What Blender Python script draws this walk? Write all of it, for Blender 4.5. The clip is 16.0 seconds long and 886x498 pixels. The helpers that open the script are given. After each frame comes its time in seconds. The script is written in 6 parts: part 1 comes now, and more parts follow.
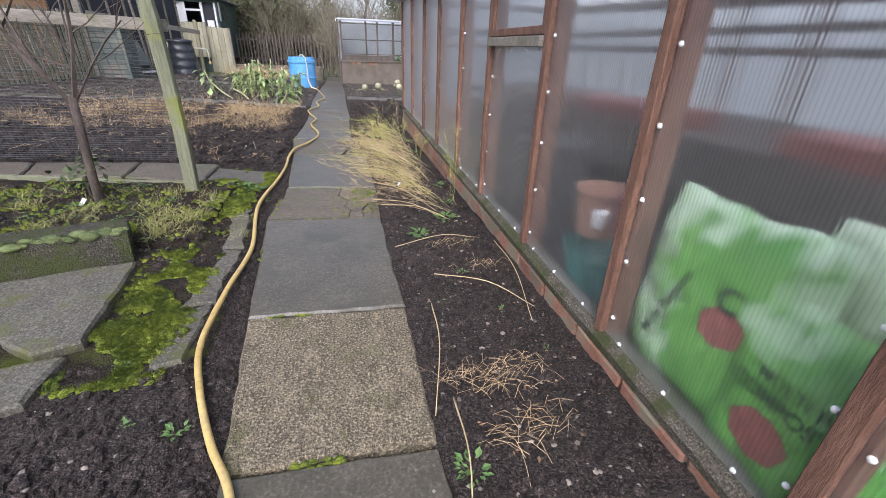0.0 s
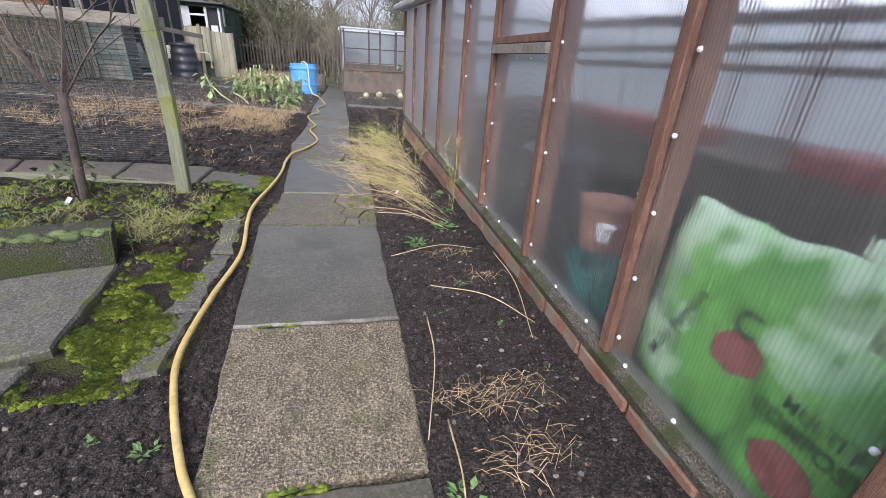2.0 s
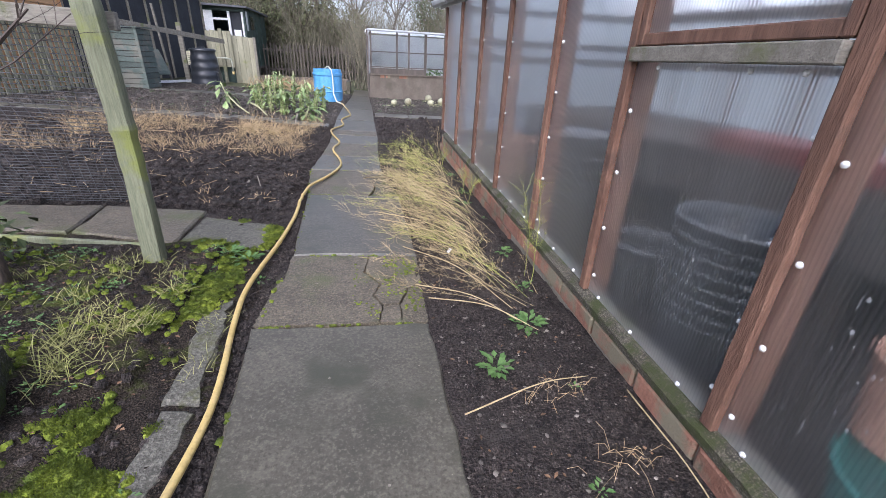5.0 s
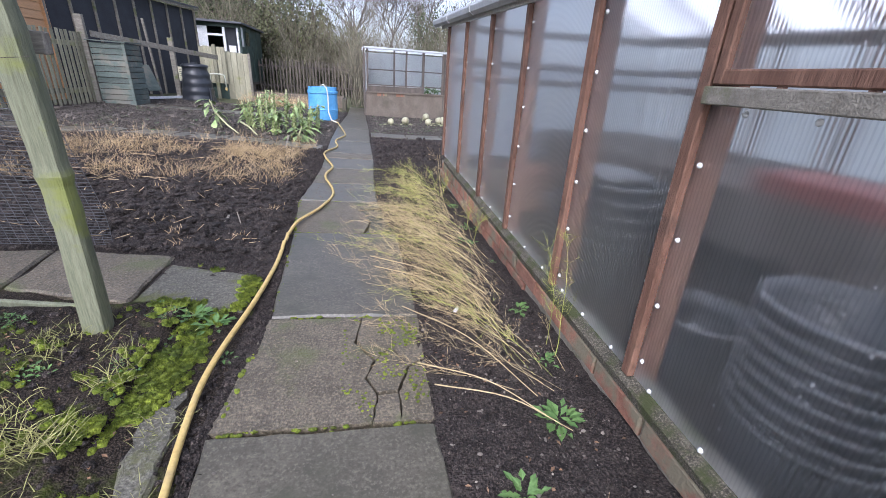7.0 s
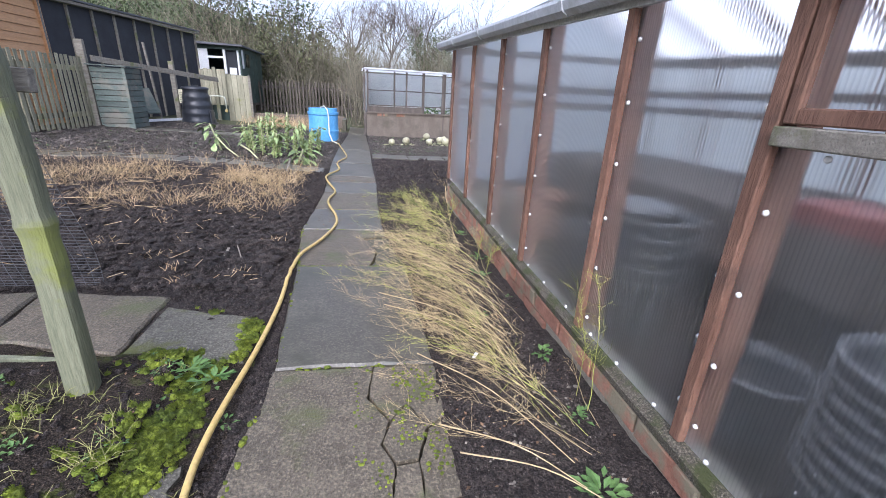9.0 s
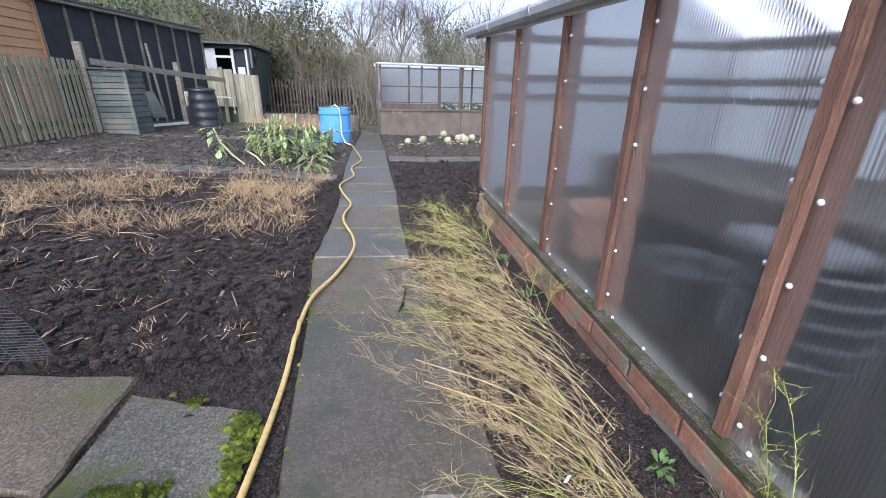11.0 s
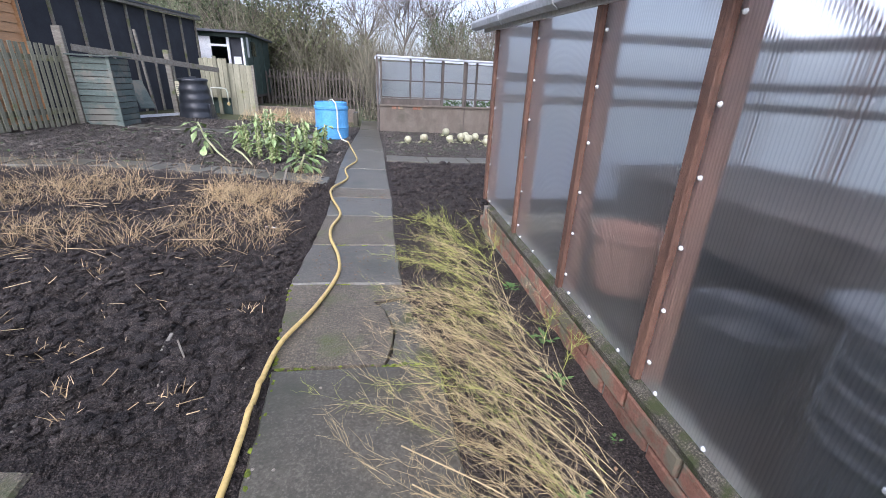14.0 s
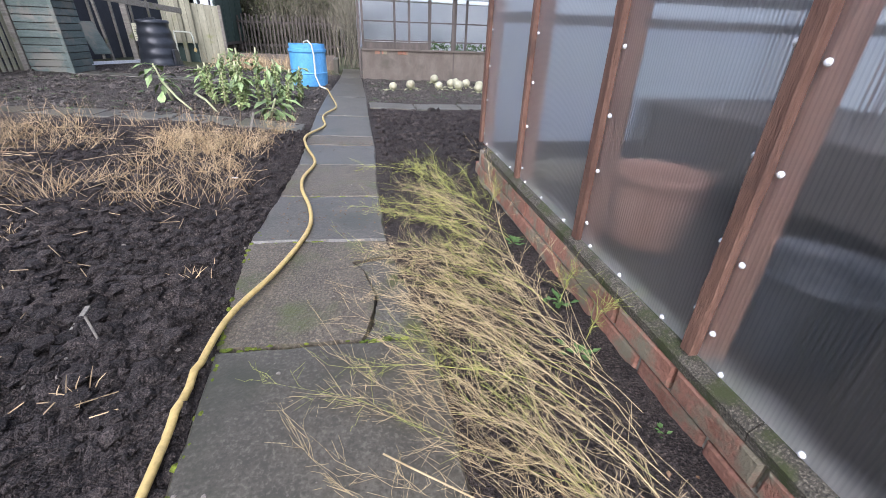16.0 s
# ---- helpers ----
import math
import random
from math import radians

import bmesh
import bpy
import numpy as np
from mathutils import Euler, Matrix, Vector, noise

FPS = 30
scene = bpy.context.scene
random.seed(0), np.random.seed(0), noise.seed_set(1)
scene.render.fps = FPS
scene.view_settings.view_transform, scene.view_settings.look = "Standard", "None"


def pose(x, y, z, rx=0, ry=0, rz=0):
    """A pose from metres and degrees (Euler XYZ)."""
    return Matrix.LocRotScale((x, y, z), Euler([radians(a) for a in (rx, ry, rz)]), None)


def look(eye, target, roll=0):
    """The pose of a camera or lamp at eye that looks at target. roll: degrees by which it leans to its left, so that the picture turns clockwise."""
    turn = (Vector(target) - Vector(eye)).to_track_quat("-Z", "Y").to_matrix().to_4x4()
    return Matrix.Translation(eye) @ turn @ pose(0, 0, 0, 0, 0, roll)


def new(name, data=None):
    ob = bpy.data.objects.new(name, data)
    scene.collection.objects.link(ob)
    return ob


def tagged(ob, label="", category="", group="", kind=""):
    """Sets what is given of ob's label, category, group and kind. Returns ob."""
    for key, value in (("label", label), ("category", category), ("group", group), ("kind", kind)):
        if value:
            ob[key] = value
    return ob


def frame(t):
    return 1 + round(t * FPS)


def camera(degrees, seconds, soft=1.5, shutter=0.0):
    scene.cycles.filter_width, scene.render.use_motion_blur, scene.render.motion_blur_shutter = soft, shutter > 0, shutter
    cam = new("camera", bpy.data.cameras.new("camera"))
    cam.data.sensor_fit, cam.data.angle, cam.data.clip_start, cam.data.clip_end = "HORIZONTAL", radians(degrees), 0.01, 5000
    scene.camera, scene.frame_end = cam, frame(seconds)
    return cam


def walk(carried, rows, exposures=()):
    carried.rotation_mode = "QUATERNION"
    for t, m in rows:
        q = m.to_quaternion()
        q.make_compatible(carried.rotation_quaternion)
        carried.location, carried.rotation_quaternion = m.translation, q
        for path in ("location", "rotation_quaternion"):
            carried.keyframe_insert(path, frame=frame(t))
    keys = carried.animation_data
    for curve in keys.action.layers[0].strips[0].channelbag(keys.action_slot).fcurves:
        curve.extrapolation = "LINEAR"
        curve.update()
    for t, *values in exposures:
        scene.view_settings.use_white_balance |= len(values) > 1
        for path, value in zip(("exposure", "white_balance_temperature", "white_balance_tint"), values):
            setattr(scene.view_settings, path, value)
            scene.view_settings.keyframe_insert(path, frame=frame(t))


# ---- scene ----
cam = camera(94.1, 16.0, soft=0.8)
PATH = [
    (0, (-0.043, 0.087, 0.918), (0.394, 1.831, 0.041), 1.8),
    (0.5, (-0.047, 0.085, 0.887), (0.418, 1.821, 0.009), 2.1),
    (1, (-0.033, 0.089, 0.846), (0.45, 1.823, -0.025), 2.6),
    (1.5, (-0.025, 0.105, 0.841), (0.449, 1.848, -0.017), 3.2),
    (2, (-0.031, 0.152, 0.888), (0.424, 1.913, 0.057), 3.5),
    (2.5, (-0.082, 0.261, 0.92), (0.35, 2.039, 0.113), 3.3),
    (3, (-0.097, 0.36, 0.929), (0.304, 2.15, 0.132), 3.0),
    (3.5, (-0.047, 0.548, 0.905), (0.317, 2.343, 0.102), 2.8),
    (4, (-0.046, 0.737, 0.906), (0.297, 2.527, 0.083), 2.7),
    (4.2, (-0.061, 0.824, 0.897), (0.282, 2.61, 0.066), 2.8),
    (6.3, (-0.076, 1.359, 0.933), (0.304, 3.148, 0.122), 2.7),
    (6.5, (-0.063, 1.396, 0.934), (0.313, 3.19, 0.136), 2.9),
    (7, (-0.059, 1.461, 0.957), (0.323, 3.268, 0.189), 3.4),
    (7.5, (-0.054, 1.486, 0.982), (0.33, 3.303, 0.238), 3.6),
    (8, (-0.051, 1.494, 0.993), (0.326, 3.318, 0.266), 3.4),
    (8.5, (-0.05, 1.512, 1.004), (0.328, 3.344, 0.296), 3.2),
    (9, (-0.104, 1.629, 0.999), (0.285, 3.462, 0.301), 2.8),
    (9.2, (-0.126, 1.679, 0.998), (0.258, 3.515, 0.302), 2.4),
    (11.3, (-0.155, 2.338, 1.011), (0.16, 4.174, 0.284), 0.8),
    (11.5, (-0.142, 2.408, 1.009), (0.167, 4.247, 0.287), 0.6),
    (12, (-0.1, 2.515, 1.01), (0.207, 4.359, 0.3), 0.8),
    (12.5, (-0.089, 2.561, 1.039), (0.23, 4.404, 0.33), 1.2),
    (13, (-0.085, 2.587, 1.052), (0.239, 4.427, 0.337), 1.8),
    (13.5, (-0.082, 2.598, 1.06), (0.236, 4.435, 0.336), 2.2),
    (14, (-0.084, 2.63, 1.046), (0.243, 4.456, 0.296), 2.4),
    (14.5, (-0.124, 2.779, 1.002), (0.218, 4.583, 0.21), 2.2),
    (15, (-0.117, 2.885, 0.957), (0.231, 4.67, 0.124), 2.2),
    (15.5, (-0.059, 2.932, 0.896), (0.297, 4.694, 0.018), 2.4),
    (16, (-0.029, 2.947, 0.859), (0.334, 4.683, -0.066), 2.1),
]
walk(cam, [(t, look(eye, target, roll)) for t, eye, target, roll in PATH], [(0.0, 0.93, 5950, 18), (6.0, 1.02, 5650, 18), (9.0, 1.16, 5620, 18), (12.5, 1.08, 5600, 18), (16.0, 1.12, 5650, 18)])

# ---- world and light: an overcast winter day ----
world = bpy.data.worlds.new("overcast_sky")
scene.world = world
world.use_nodes = True
wn, wl = world.node_tree.nodes, world.node_tree.links
sky = wn.new("ShaderNodeTexSky")
sky.sky_type = "NISHITA"
sky.sun_disc = False
sky.sun_elevation, sky.sun_rotation = radians(40), radians(200)
sky.air_density, sky.dust_density, sky.ozone_density = 1.0, 4.0, 1.0
cloud = wn.new("ShaderNodeHueSaturation")
cloud.inputs["Saturation"].default_value = 0.5
wl.new(sky.outputs[0], cloud.inputs["Color"])
wl.new(cloud.outputs[0], wn["Background"].inputs["Color"])
wn["Background"].inputs["Strength"].default_value = 0.15
sun = new("sun", bpy.data.lights.new("sun", "SUN"))
sun.data.energy, sun.data.angle, sun.data.color = 1.0, radians(40), (1.0, 0.985, 0.96)
sun.matrix_world = look((-2, -6, 8), (0, 0, 0))

# ---- materials ----


def mat(name, c1, c2, scale=8.0, rough=0.8, bump=0.3, fine=60.0, stretch=(1, 1, 1), stain=None, stain_scale=1.5,
        stain_cut=0.55, metal=0.0, vary=0.0, dist=0.01, island=False, spec=0.5, cells=0.0, speck=0.0):
    """A rough surface: two tones in coarse and fine noise, stains with a shape of their own, relief."""
    m = bpy.data.materials.new(name)
    m.use_nodes = True
    nt = m.node_tree
    n, l = nt.nodes, nt.links
    b = n["Principled BSDF"]
    geo = n.new("ShaderNodeNewGeometry")
    mp = n.new("ShaderNodeMapping")
    mp.inputs["Scale"].default_value = stretch
    l.new(geo.outputs["Position"], mp.inputs["Vector"])

    def noise_at(s, detail=6.0, vec=mp.outputs[0]):
        t = n.new("ShaderNodeTexNoise")
        t.inputs["Scale"].default_value, t.inputs["Detail"].default_value, t.inputs["Roughness"].default_value = s, detail, 0.65
        l.new(vec, t.inputs["Vector"])
        return t.outputs["Fac"]

    def mix(fac, a, c):
        x = n.new("ShaderNodeMix")
        x.data_type = "RGBA"
        if hasattr(fac, "links"):
            l.new(fac, x.inputs[0])
        else:
            x.inputs[0].default_value = fac
        for socket, v in ((x.inputs[6], a), (x.inputs[7], c)):
            if hasattr(v, "links"):
                l.new(v, socket)
            else:
                socket.default_value = (*v, 1)
        return x.outputs[2]

    def ramp(fac, lo, hi):
        r = n.new("ShaderNodeMapRange")
        r.inputs[1].default_value, r.inputs[2].default_value = lo, hi
        l.new(fac, r.inputs[0])
        return r.outputs[0]
    coarse, grain = noise_at(scale), noise_at(fine, 3.0)
    col = mix(ramp(coarse, 0.32, 0.68), c1, c2)
    col = mix(ramp(grain, 0.4, 0.75), col, mix(0.55, col, tuple(v * 0.5 for v in c1)))
    height = grain
    if speck:
        tiny = noise_at(fine * 2.7, 2.0, geo.outputs["Position"])
        col = mix(ramp(tiny, 0.52, 0.68), col, tuple(min(1, v * (1 + speck * 1.3)) for v in c2))
        col = mix(ramp(tiny, 0.46, 0.33), col, tuple(v * (1 - speck * 0.75) for v in c1))
        both = n.new("ShaderNodeMath")
        both.operation = "ADD"
        l.new(grain, both.inputs[0])
        l.new(tiny, both.inputs[1])
        height = both.outputs[0]
    if cells:
        v = n.new("ShaderNodeTexVoronoi")
        v.inputs["Scale"].default_value = cells
        l.new(mp.outputs[0], v.inputs["Vector"])
        col = mix(ramp(v.outputs["Distance"], 0.2, 0.75), col, tuple(q * 0.6 for q in c1))
        inv = n.new("ShaderNodeMath")
        inv.operation = "SUBTRACT"
        l.new(grain, inv.inputs[0])
        l.new(v.outputs["Distance"], inv.inputs[1])
        height = inv.outputs[0]
    if stain:
        st = noise_at(stain_scale, 8.0, geo.outputs["Position"])
        col = mix(ramp(st, stain_cut, stain_cut + 0.12), col, stain)
    if vary:
        src = geo.outputs["Random Per Island"] if island else n.new("ShaderNodeObjectInfo").outputs["Random"]
        hs = n.new("ShaderNodeHueSaturation")
        l.new(ramp(src, -0.0, 1.0), hs.inputs["Value"])
        r = hs.inputs["Value"].links[0].from_node
        r.inputs[3].default_value, r.inputs[4].default_value = 1 - vary, 1 + vary
        l.new(col, hs.inputs["Color"])
        col = hs.outputs[0]
    l.new(col, b.inputs["Base Color"])
    b.inputs["Roughness"].default_value, b.inputs["Metallic"].default_value = rough, metal
    b.inputs["Specular IOR Level"].default_value = spec
    if bump:
        bp = n.new("ShaderNodeBump")
        bp.inputs["Strength"].default_value, bp.inputs["Distance"].default_value = bump, dist
        l.new(height, bp.inputs["Height"])
        l.new(bp.outputs[0], b.inputs["Normal"])
    return m


def polycarbonate():
    """Twin-wall sheet: upright flutes that bend the picture behind them, a milky bloom, dried drops and runs."""
    m = bpy.data.materials.new("twin_wall_polycarbonate")
    m.use_nodes = True
    n, l = m.node_tree.nodes, m.node_tree.links
    n.remove(n["Principled BSDF"])
    geo = n.new("ShaderNodeNewGeometry")

    def math_node(op, a, b, clamp=False):
        x = n.new("ShaderNodeMath")
        x.operation, x.use_clamp = op, clamp
        for k, v in enumerate((a, b)):
            if hasattr(v, "links"):
                l.new(v, x.inputs[k])
            else:
                x.inputs[k].default_value = v
        return x.outputs[0]

    def ramp(v, lo, hi, a=0.0, b=1.0):
        r = n.new("ShaderNodeMapRange")
        for k, q in enumerate((lo, hi, a, b)):
            r.inputs[k + 1].default_value = q
        l.new(v, r.inputs[0])
        return r.outputs[0]

    def scaled(sx, sy, sz):
        mp = n.new("ShaderNodeMapping")
        mp.inputs["Scale"].default_value = (sx, sy, sz)
        l.new(geo.outputs["Position"], mp.inputs["Vector"])
        return mp.outputs[0]

    def noise_at(vec, scale, detail=4.0):
        t = n.new("ShaderNodeTexNoise")
        t.inputs["Scale"].default_value, t.inputs["Detail"].default_value = scale, detail
        l.new(vec, t.inputs["Vector"])
        return t.outputs["Fac"]

    def cells(vec, scale):
        v = n.new("ShaderNodeTexVoronoi")
        v.inputs["Scale"].default_value = scale
        l.new(vec, v.inputs["Vector"])
        return v.outputs["Distance"], v.outputs["Color"]
    wave = n.new("ShaderNodeTexWave")
    wave.bands_direction = "Y"
    wave.inputs["Scale"].default_value = 30
    l.new(geo.outputs["Position"], wave.inputs["Vector"])
    rib = wave.outputs["Fac"]
    bp = n.new("ShaderNodeBump")
    bp.inputs["Strength"].default_value, bp.inputs["Distance"].default_value = 0.4, 0.003
    l.new(rib, bp.inputs["Height"])
    refr = n.new("ShaderNodeBsdfGlass")
    refr.inputs["IOR"].default_value, refr.inputs["Roughness"].default_value = 1.045, 0.28
    l.new(bp.outputs[0], refr.inputs["Normal"])
    tint = n.new("ShaderNodeMix")
    tint.data_type = "RGBA"
    tint.inputs[6].default_value, tint.inputs[7].default_value = (0.98, 0.985, 0.985, 1), (0.86, 0.87, 0.88, 1)
    l.new(ramp(rib, 0.55, 0.95), tint.inputs[0])
    l.new(tint.outputs[2], refr.inputs["Color"])
    clear = n.new("ShaderNodeBsdfTransparent")
    l.new(tint.outputs[2], clear.inputs["Color"])
    through_sheet = n.new("ShaderNodeMixShader")
    through_sheet.inputs[0].default_value = 0.14
    l.new(refr.outputs[0], through_sheet.inputs[1])
    l.new(clear.outputs[0], through_sheet.inputs[2])
    milk, white, bloom = n.new("ShaderNodeBsdfTranslucent"), n.new("ShaderNodeBsdfDiffuse"), n.new("ShaderNodeMixShader")
    milk.inputs["Color"].default_value = (0.9, 0.9, 0.9, 1)
    white.inputs["Color"].default_value = (0.68, 0.69, 0.68, 1)
    bloom.inputs[0].default_value = 0.5
    l.new(milk.outputs[0], bloom.inputs[1])
    l.new(white.outputs[0], bloom.inputs[2])
    # grime in upright runs, drops with a chalky rim, thin runs below some of them
    grime = ramp(noise_at(scaled(1, 1, 0.22), 5, 8), 0.35, 0.8, 0.015, 0.08)
    d, c = cells(scaled(0, 1, 0.6), 62)
    pick = n.new("ShaderNodeSeparateColor")
    l.new(c, pick.inputs[0])
    patchy = ramp(noise_at(scaled(1, 1, 0.7), 3.2, 3), 0.42, 0.66)
    size = math_node("MULTIPLY", ramp(pick.outputs[0], 0.66, 1.0, 0.0, 0.24), patchy)
    drop = math_node("MULTIPLY", math_node("LESS_THAN", d, size), ramp(pick.outputs[1], 0, 1, 0.15, 0.65))
    d2, c2 = cells(scaled(0, 1, 0.09), 60)
    pick2 = n.new("ShaderNodeSeparateColor")
    l.new(c2, pick2.inputs[0])
    run = math_node("MULTIPLY", math_node("LESS_THAN", d2, math_node("MULTIPLY", ramp(pick2.outputs[0], 0.85, 1.0, 0.0, 0.13), patchy)), 0.28)
    # chalky scum creeping up from the sill
    xyz = n.new("ShaderNodeSeparateXYZ")
    l.new(geo.outputs["Position"], xyz.inputs[0])
    over = math_node("SUBTRACT", xyz.outputs["Z"], math_node("MULTIPLY", xyz.outputs["Y"], 0.034))
    over_sill = math_node("SUBTRACT", over, math_node("MULTIPLY", noise_at(scaled(1, 1, 1), 6, 5), 0.16))
    scum = ramp(over_sill, -0.05, 0.03, 0.3, 0.0)
    total = math_node("ADD", math_node("ADD", grime, math_node("MULTIPLY", rib, 0.035)), math_node("ADD", math_node("MAXIMUM", drop, run), scum), True)
    body = n.new("ShaderNodeMixShader")
    l.new(total, body.inputs[0])
    l.new(through_sheet.outputs[0], body.inputs[1])
    l.new(bloom.outputs[0], body.inputs[2])
    gloss, fr, whole = n.new("ShaderNodeBsdfGlossy"), n.new("ShaderNodeLayerWeight"), n.new("ShaderNodeMixShader")
    gloss.inputs["Roughness"].default_value = 0.5
    fr.inputs["Blend"].default_value = 0.5
    sheen = math_node("ADD", math_node("MULTIPLY", math_node("POWER", fr.outputs["Facing"], 2.3), 0.85), 0.015, True)
    l.new(sheen, whole.inputs[0])
    l.new(body.outputs[0], whole.inputs[1])
    l.new(gloss.outputs[0], whole.inputs[2])
    l.new(whole.outputs[0], n["Material Output"].inputs["Surface"])
    return m


def milk_sheet(name, clear_share):
    """A plain milky sheet: part of the light goes straight on, the rest is spread."""
    m = bpy.data.materials.new(name)
    m.use_nodes = True
    n, l = m.node_tree.nodes, m.node_tree.links
    n.remove(n["Principled BSDF"])
    clear, milk, mx = n.new("ShaderNodeBsdfTransparent"), n.new("ShaderNodeBsdfTranslucent"), n.new("ShaderNodeMixShader")
    clear.inputs["Color"].default_value = (0.97, 0.97, 0.97, 1)
    milk.inputs["Color"].default_value = (0.88, 0.89, 0.9, 1)
    mx.inputs[0].default_value = clear_share
    l.new(milk.outputs[0], mx.inputs[1])
    l.new(clear.outputs[0], mx.inputs[2])
    l.new(mx.outputs[0], n["Material Output"].inputs["Surface"])
    return m


def glass():
    m = bpy.data.materials.new("old_pane")
    m.use_nodes = True
    n, l = m.node_tree.nodes, m.node_tree.links
    n.remove(n["Principled BSDF"])
    clear, gl, fr, mx = (n.new("ShaderNodeBsdfTransparent"), n.new("ShaderNodeBsdfGlossy"), n.new("ShaderNodeFresnel"), n.new("ShaderNodeMixShader"))
    clear.inputs["Color"].default_value = (0.8, 0.82, 0.82, 1)
    gl.inputs["Roughness"].default_value = 0.08
    l.new(fr.outputs[0], mx.inputs[0])
    l.new(clear.outputs[0], mx.inputs[1])
    l.new(gl.outputs[0], mx.inputs[2])
    l.new(mx.outputs[0], n["Material Output"].inputs["Surface"])
    return m


SOIL = mat("dug_black_soil", (0.023, 0.018, 0.0155), (0.068, 0.054, 0.046), 14, 0.9, 1.0, 48, dist=0.025, spec=0.3, speck=0.45, stain=(0.06, 0.05, 0.043), stain_scale=3)
CLOD = mat("soil_clod", (0.019, 0.015, 0.0132), (0.076, 0.061, 0.053), 20, 0.82, 1.0, 75, dist=0.015, spec=0.3, speck=0.5, vary=0.4, island=True)
WEEDY = mat("weedy_soil", (0.024, 0.019, 0.015), (0.065, 0.05, 0.037), 10, 0.95, 1.0, 80, dist=0.025, spec=0.2, speck=0.8, stain=(0.09, 0.11, 0.02), stain_scale=5, stain_cut=0.53)
BED = mat("grey_brown_bed_soil", (0.055, 0.047, 0.04), (0.135, 0.117, 0.1), 9, 0.95, 1.0, 50, dist=0.04, spec=0.2, speck=0.8, stain=(0.055, 0.06, 0.03), stain_scale=3, stain_cut=0.57)
BEDCLOD = mat("grey_brown_crumb", (0.05, 0.043, 0.037), (0.15, 0.13, 0.112), 20, 0.95, 0.8, 120, spec=0.2, speck=0.6, vary=0.4, island=True)
POTP = mat("grey_black_plastic", (0.022, 0.026, 0.03), (0.045, 0.05, 0.055), 6, 0.28, 0.1, 40)
# lighter grey: reflected light painted on the pot rims, plain colour on the sheet
POTRIM = mat("rim_sheen_sheet_grey", (0.045, 0.05, 0.053), (0.095, 0.1, 0.105), 9, 0.4, 0.1, 60)
TURF = mat("rough_grass", (0.05, 0.06, 0.02), (0.1, 0.1, 0.045), 3, 0.95, 0.6, 30, dist=0.03, stain=(0.09, 0.065, 0.035), stain_scale=0.5)
HILLSIDE = mat("hill_grass", (0.045, 0.065, 0.02), (0.09, 0.11, 0.04), 0.6, 0.95, 0.6, 6, dist=0.1, stain=(0.07, 0.055, 0.03), stain_scale=0.25)
CONC = mat("worn_concrete", (0.062, 0.056, 0.04), (0.112, 0.1, 0.073), 4.5, 0.36, 0.22, 38, stain=(0.052, 0.051, 0.033), stain_scale=3.2, stain_cut=0.52, speck=0.16, vary=0.1, dist=0.004)
AGG = mat("exposed_aggregate", (0.1, 0.083, 0.052), (0.27, 0.226, 0.15), 24, 0.85, 0.9, 52, stain=(0.1, 0.105, 0.035), stain_scale=4, stain_cut=0.54, dist=0.02, speck=0.45, vary=0.06, stretch=(1, 0.55, 1))
WORN = mat("rough_worn_concrete", (0.072, 0.061, 0.041), (0.152, 0.126, 0.088), 10, 0.48, 0.55, 42, stain=(0.085, 0.09, 0.035), stain_scale=4.5, stain_cut=0.54, dist=0.009, speck=0.3, vary=0.06)
MOSSLAB = mat("moss_stained_concrete", (0.065, 0.061, 0.046), (0.13, 0.121, 0.096), 6, 0.8, 0.5, 45, stain=(0.085, 0.09, 0.025), stain_scale=5, stain_cut=0.53, speck=0.3, dist=0.01)
WALLC = mat("stained_render", (0.11, 0.09, 0.07), (0.18, 0.15, 0.12), 5, 0.9, 0.5, 60, stain=(0.09, 0.08, 0.06), stain_scale=2.2, stretch=(1, 1, 0.6))
MOSSC = mat("mossy_concrete", (0.04, 0.039, 0.025), (0.1, 0.092, 0.066), 12, 0.95, 1.0, 60, stain=(0.06, 0.075, 0.015), stain_scale=7, stain_cut=0.44, speck=0.6, dist=0.03)
BRICK = mat("orange_brick", (0.22, 0.1, 0.062), (0.34, 0.17, 0.115), 12, 0.9, 0.7, 90, stain=(0.19, 0.165, 0.11), stain_scale=7, stain_cut=0.46, vary=0.22)
MORTAR = mat("old_mortar", (0.2, 0.18, 0.14), (0.3, 0.27, 0.21), 15, 0.95, 0.7, 90, stain=(0.1, 0.11, 0.035), stain_scale=7)
STUD = mat("red_brown_timber", (0.11, 0.052, 0.033), (0.225, 0.122, 0.08), 10, 0.75, 0.45, 70, stretch=(3, 3, 0.4), stain=(0.09, 0.05, 0.035), stain_scale=6, vary=0.2)
SILLW = mat("mossy_grey_timber", (0.055, 0.048, 0.034), (0.13, 0.115, 0.085), 12, 0.9, 0.8, 70, stretch=(3, 0.4, 3), stain=(0.05, 0.058, 0.017), stain_scale=9, stain_cut=0.48, speck=0.5)
GREYW = mat("weathered_timber", (0.17, 0.15, 0.12), (0.3, 0.28, 0.235), 8, 0.9, 0.5, 60, stretch=(0.5, 3, 3), stain=(0.13, 0.14, 0.06), stain_scale=4, vary=0.15)
PICKET = mat("algae_green_timber", (0.22, 0.21, 0.14), (0.36, 0.34, 0.245), 6, 0.9, 0.4, 50, stretch=(3, 3, 0.4), stain=(0.2, 0.205, 0.09), stain_scale=2.5, vary=0.2)
POST = mat("pale_green_post", (0.13, 0.14, 0.085), (0.25, 0.26, 0.17), 6, 0.85, 0.35, 60, stretch=(3, 3, 0.3), stain=(0.19, 0.21, 0.06), stain_scale=4, stain_cut=0.52)
